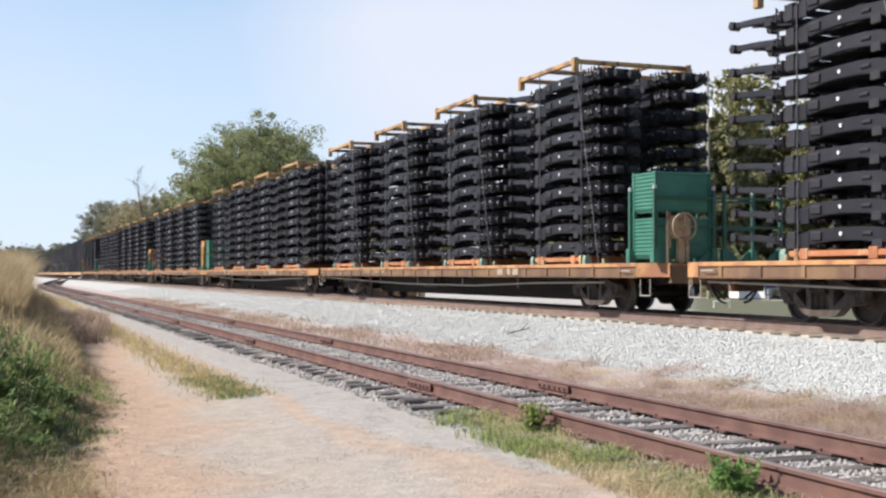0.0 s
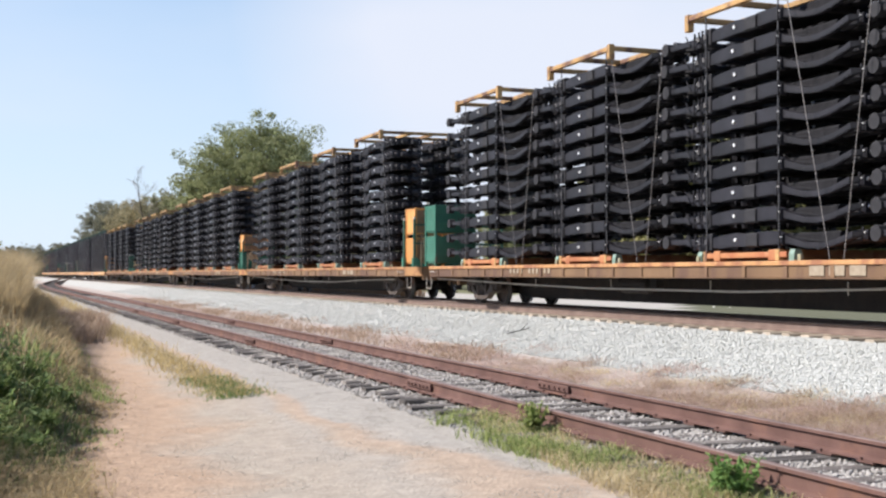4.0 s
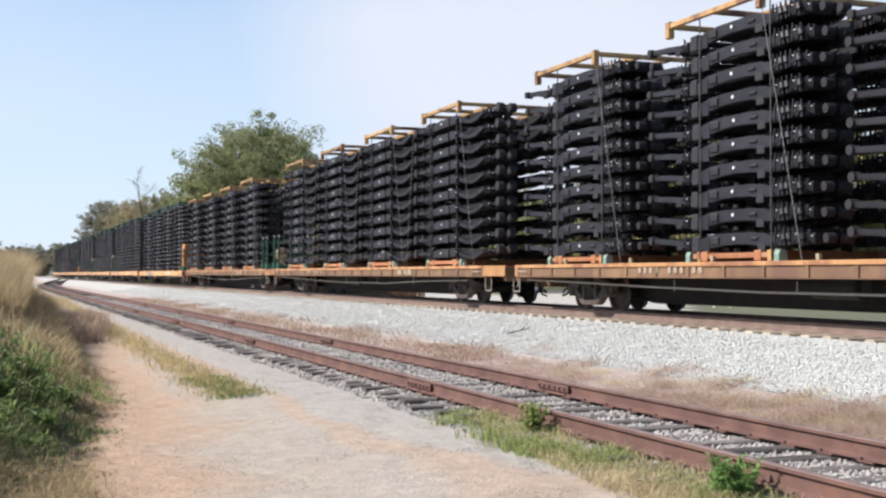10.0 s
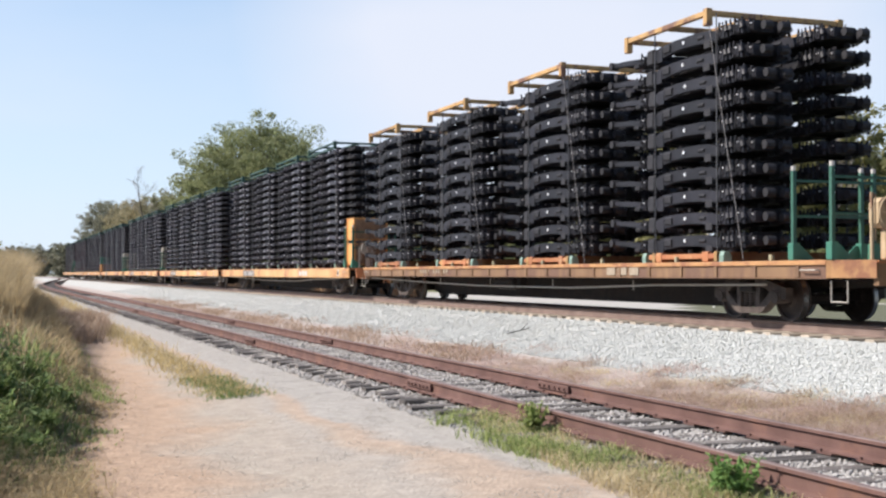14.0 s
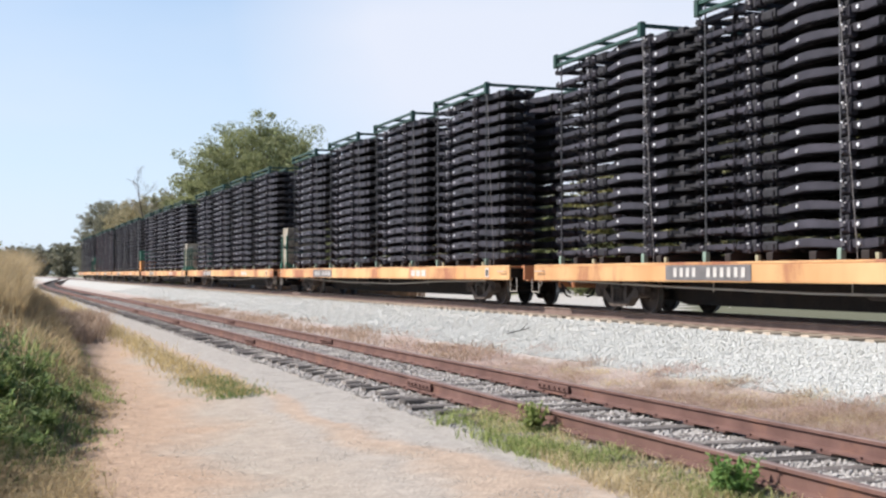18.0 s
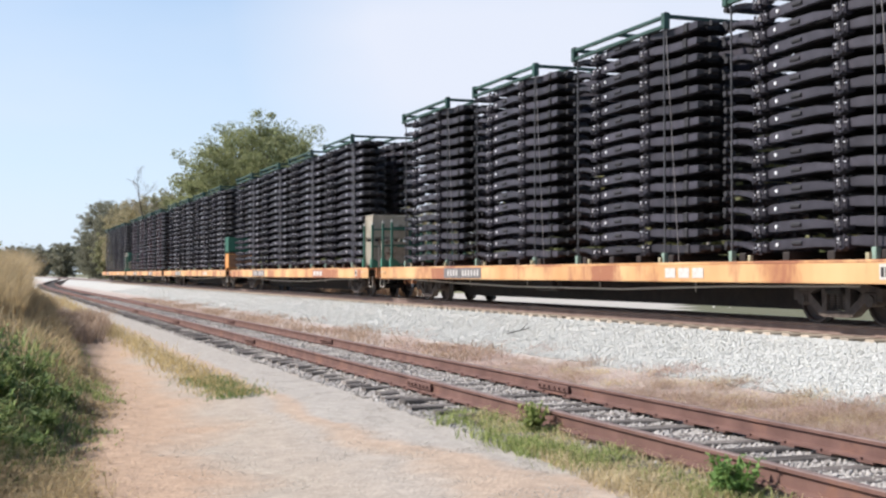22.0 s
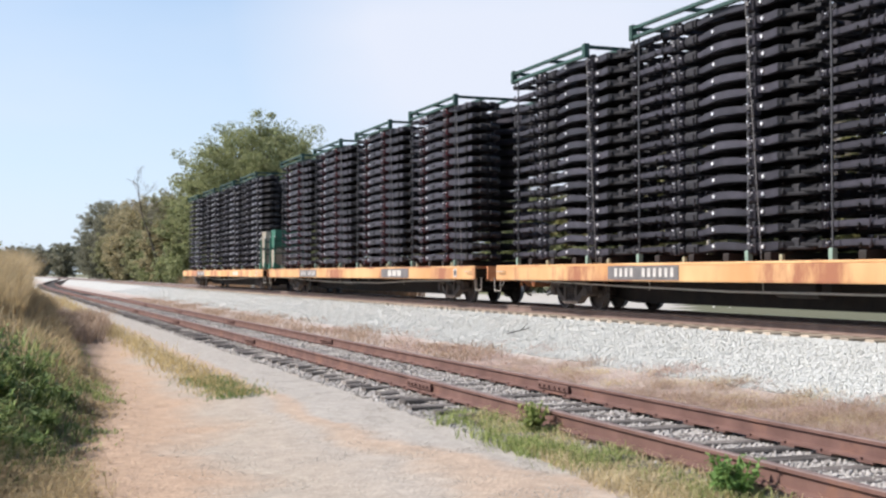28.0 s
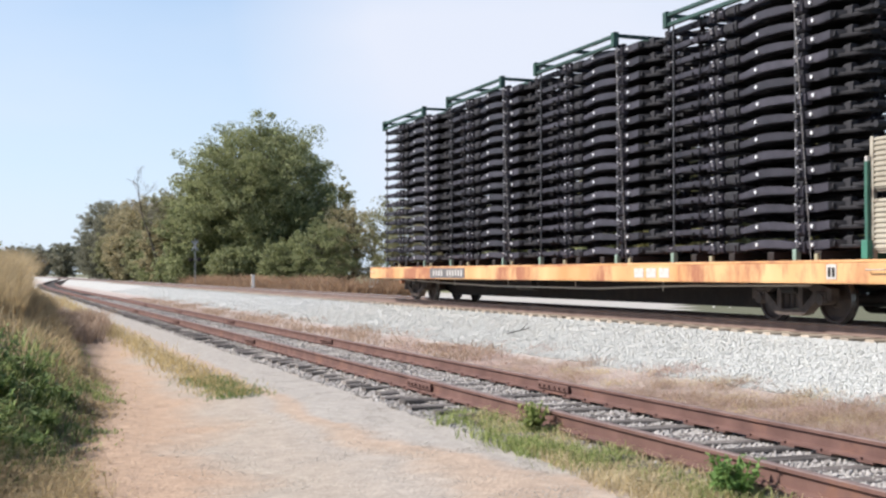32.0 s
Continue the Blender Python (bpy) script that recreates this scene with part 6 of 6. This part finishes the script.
def make_stack(kind, red, seed, last):
    """One block of the load: frames in two columns between base bolsters and a top rack."""
    d = stack_meshes()
    rng = random.Random(seed)
    fam = kind[0]
    n, step, z0, top = (10, 0.435, 0.38, 4.78) if fam == "A" else (15, 0.316, 0.28, 5.07)
    half, wd = (1.525, 1.51) if fam == "A" else (2.05, 1.37)
    rack_y, posts = RACKS[kind]
    thing = new("chassis_stack")
    for y in ((-0.85, 0.85) if fam == "A" else (-1.9, -0.6, 0.6, 1.9)):
        part("base_bolster", d["base" + fam], thing, at=(0, y, 0))
    if fam == "A":
        for x in (-1.45, 1.45):
            part("base_runner", d["runnerA"], thing, at=(x, 0, 0))
            for y in (-1.42, 1.42):
                part("stop_block", d["stopA"], thing, "pale green stop block", (x, y, 0))
    for col in ((-0.89, 0.89) if fam == "A" else (-0.79, 0.79)):
        for k in range(n):
            part("chassis_frame", d["frame" + kind + ("red" if red and col < 0 else "")], thing,
                 at=pose(col + rng.uniform(-0.012, 0.012), rng.uniform(-0.035, 0.035), z0 + step * k, 0, 0, rng.uniform(-0.25, 0.25)))
    rack = part("top_rack", d["long" + fam], thing, "yellow steel top rack" if fam == "A" else "green steel top rack", (-wd, rack_y, top))
    for x in (-0.42, 0.42, wd):
        part("rack_beam", d["long" + fam], rack, at=(x + wd, 0, 0))
    for y in (-half, half, 0.0):
        part("rack_beam", d["wide" + fam], rack, at=(wd, y, 0.002))
    if fam == "B":
        for x in (0, 2 * wd):
            part("rack_beam", d["longB"], rack, at=(x, 0, -0.2))
    for x in (0, 2 * wd):
        for y in (-half, half):
            part("rack_corner", d["corner" + fam], rack, at=(x, y, 0))
    for x in (-wd + 0.03, wd - 0.03):
        for y in posts:
            p = part("post", d["post" + fam], thing, at=(x, y, 0.0))
            p.scale = (1, 1, top - 0.1)
            part("post_foot", d["foot" + fam], thing, at=(x, y, 0.0))
        part("lashing_chain", d["chain1" if fam == "A" else "chainB"], thing, at=(x * 1.02, rack_y - half, 0))
        if kind == "A2" and not last:
            part("lashing_chain", d["chain2"], thing, at=(x * 1.02, rack_y - half - 2.2, 0))
    return thing


BIN_MESH = {}
BIN_W, BIN_L, BIN_H = 1.27, 0.88, 0.92


def bin_panel(mat, length, ribbed):
    """One upright wall of a bin along x, pressed into level ribs where it is ribbed."""
    t, n = 0.03, 9
    ring = [(-t / 2, 0.14), (-t / 2, BIN_H - 0.04), (t / 2, BIN_H - 0.04), (t / 2, 0.14)]
    if ribbed:
        out = []
        for k in range(n):
            z = 0.16 + k * 0.08
            out += [(-t / 2, z), (-t / 2 - 0.022, z + 0.012), (-t / 2 - 0.022, z + 0.042), (-t / 2, z + 0.054)]
        ring = [(-t / 2, 0.14)] + out + ring[1:]
    s = Shape().prism(ring[::-1], -length / 2, length / 2)
    return s.mesh("side_panel", mat)


def make_bin(colour, solid=False):
    """Steel parts bin, open on top: floor, four walls, corner posts that stand as feet, rims."""
    k = colour + str(solid)
    if k not in BIN_MESH:
        mat = M["bin_" + colour]
        BIN_MESH[k] = dict(
            long=bin_panel(mat, BIN_L - 0.07, not solid), wide=bin_panel(M["bin_brown"] if colour == "yellow" else mat, BIN_W - 0.07, colour == "yellow"),
            post=Shape().box(-0.035, 0.035, -0.035, 0.035, 0, BIN_H + 0.03, 0, 0.01).mesh("corner_post", mat),
            floor=Shape().box(-BIN_W / 2 + 0.02, BIN_W / 2 - 0.02, -BIN_L / 2 + 0.02, BIN_L / 2 - 0.02, 0.1, 0.138).mesh("floor_pan", mat),
            rim_l=Shape().box(-0.025, 0.025, -BIN_L / 2 + 0.036, BIN_L / 2 - 0.036, BIN_H - 0.04, BIN_H + 0.01, 0, 0.008).mesh("rim", mat),
            rim_w=Shape().box(-0.025, 0.025, -BIN_W / 2 + 0.036, BIN_W / 2 - 0.036, BIN_H - 0.04, BIN_H + 0.01, 0, 0.008).mesh("rim", mat),
            stiff=Shape().box(-BIN_W / 2 + 0.04, BIN_W / 2 - 0.04, -0.02, 0.02, 0, 0.05, 0, 0.008).mesh("stiffener", mat),
            lid=Shape().box(-0.52, 0.52, -0.38, 0.38, 0.14, 0.82, 0, 0.02).mesh("contents", M["under"]))
    d = BIN_MESH[k]
    words = {"green": "green ribbed steel parts bin", "yellow": "yellow-orange steel parts bin", "grey": "weathered grey-tan slatted parts bin"}[colour]
    b = tagged(new("parts_bin"), words + " at the end of a flat car", "bin", "bins at the car ends")
    part("floor_pan", d["floor"], b)
    for sg in (-1, 1):
        part("side_panel", d["long"], b, at=pose(sg * (BIN_W / 2 - 0.01), 0, 0, 0, 0, 0 if sg < 0 else 180))
        part("side_panel", d["wide"], b, at=pose(0, sg * (BIN_L / 2 - 0.01), 0, 0, 0, 90 if sg < 0 else -90))
        part("rim", d["rim_l"], b, at=(sg * BIN_W / 2, 0, 0))
        part("rim", d["rim_w"], b, at=pose(0, sg * BIN_L / 2, 0, 0, 0, 90))
        for sy in (-1, 1):
            part("corner_post", d["post"], b, at=(sg * BIN_W / 2, sy * BIN_L / 2, 0))
    if colour != "yellow":
        for sg in (-1, 1):
            part("stiffener", d["stiff"], b, at=(0, sg * (BIN_L / 2 + 0.015), 0.36))
    part("contents", d["lid"], b, "dark parts inside the bin")
    return b


def make_rack_posts():
    """Green stake posts with rails that hold the bins."""
    b = tagged(new("bin_rack"), "green steel post rack with rails at a car end", "rack", "racks at the car ends")
    for x in (-1.53, -0.13, 0.13, 1.53):
        for y in (-0.5, 0.5):
            p = part("post", BIN_MESH.setdefault("rpost", Shape().box(-0.034, 0.034, -0.034, 0.034, 0.3, 1.52, 0, 0.008).mesh("post", M["post_green"])), b, at=(x, y, 0))
            part("foot", BIN_MESH.setdefault("rfoot", Shape().box(-0.07, 0.07, -0.07, 0.07, 0, 0.3, 0, 0.015).mesh("foot", M["bin_green"])), p)
            part("gusset", BIN_MESH.setdefault("gusset", Shape().prism([(0, 0), (0.36, 0), (0.07, 0.26), (0, 0.26)], -0.012, 0.012).mesh("gusset", M["bin_green"])), p, at=pose(0.07 if x in (-1.53, 0.13) else -0.07, 0, 0, 0, 0, 0 if x in (-1.53, 0.13) else 180))
            part("cap", BIN_MESH.setdefault("rcap", Shape().rod((0, 0, 1.52), (0, 0, 1.6), 0.042, 8).mesh("cap", M["white"])), p, "pale post cap")
    for y in (-0.5, 0.5):
        for z in (0.75, 1.35):
            part("cross_rail", BIN_MESH.setdefault("rrail", Shape().beam((-1.53, 0, 0), (1.53, 0, 0), 0.045, 0.045).mesh("cross_rail", M["post_green"])), b, at=(0, y, z))
    return b


MOVERS = []        # (thing, car, offset in the car's space)


def build_train():
    rng = random.Random(9)
    for i in range(14):
        old = i >= 7
        car = make_car(i, old)
        MOVERS.append((car, i, (0, 0, 0)))
        for k in range(4):
            kind, shift = LOADS[i]
            st = make_stack(kind, i == 1, 100 * i + k, k == 3)
            tagged(st, "tall stack of black pickup chassis frames under a yellow rack" if old else "tall stack of black pickup chassis frames under a green rack",
                   "vehicle frames", "chassis stacks on the flat cars")
            off = 9.475 - (6.25 if old else 6.3) * k + shift
            MOVERS.append((st, i, (0, off, DECK)))
    # (car, place along it, lower bin, upper bin)
    loads = [(12, -13.05, "green", "green"), (10, -13.15, "yellow", "yellow"), (11, 13.2, "green", "green"), (9, -13.1, "green", "yellow"),
             (6, -13.1, "yellow", "yellow"), (5, 12.85, "grey", "grey"), (3, -13.1, "grey", "grey"), (2, -13.1, "yellow", "green"),
             (0, -13.1, "grey", "grey"), (1, 13.0, "grey", "green")]
    for i, y, low, up in loads:
        MOVERS.append((make_bin(low, low == "yellow" and i == 6), i, (-0.83, y, DECK)))
        MOVERS.append((make_bin(up, up == "yellow"), i, (-0.83, y, DECK + 0.95)))
    for i, y in ((12, -13.05), (10, -13.15), (9, -13.1), (7, -12.5), (8, 13.1), (6, -13.1), (3, -13.1), (4, 12.9), (0, -13.1), (1, 13.0), (5, 12.85)):
        MOVERS.append((make_rack_posts(), i, (0, y, DECK)))


build_train()


def motions():
    times = [0.0, 4.0, 8.0, 12.0, 16.0, 20.0, 24.0, 28.0, 32.0]
    for thing, i, (x, y, z) in MOVERS:
        walk(thing, [(t, pose(MAIN_X + x, car_y(i, t) + y, RAIL_Z + z)) for t in times])
    # the wheels roll on the rails
    for wheel, y in WHEELS:
        walk(wheel, [(0.05 * k, pose(0, y, 0.42, math.degrees((travelled(0.05 * k) - travelled(0.0)) / 0.42), 0, 0)) for k in range(641)])


motions()
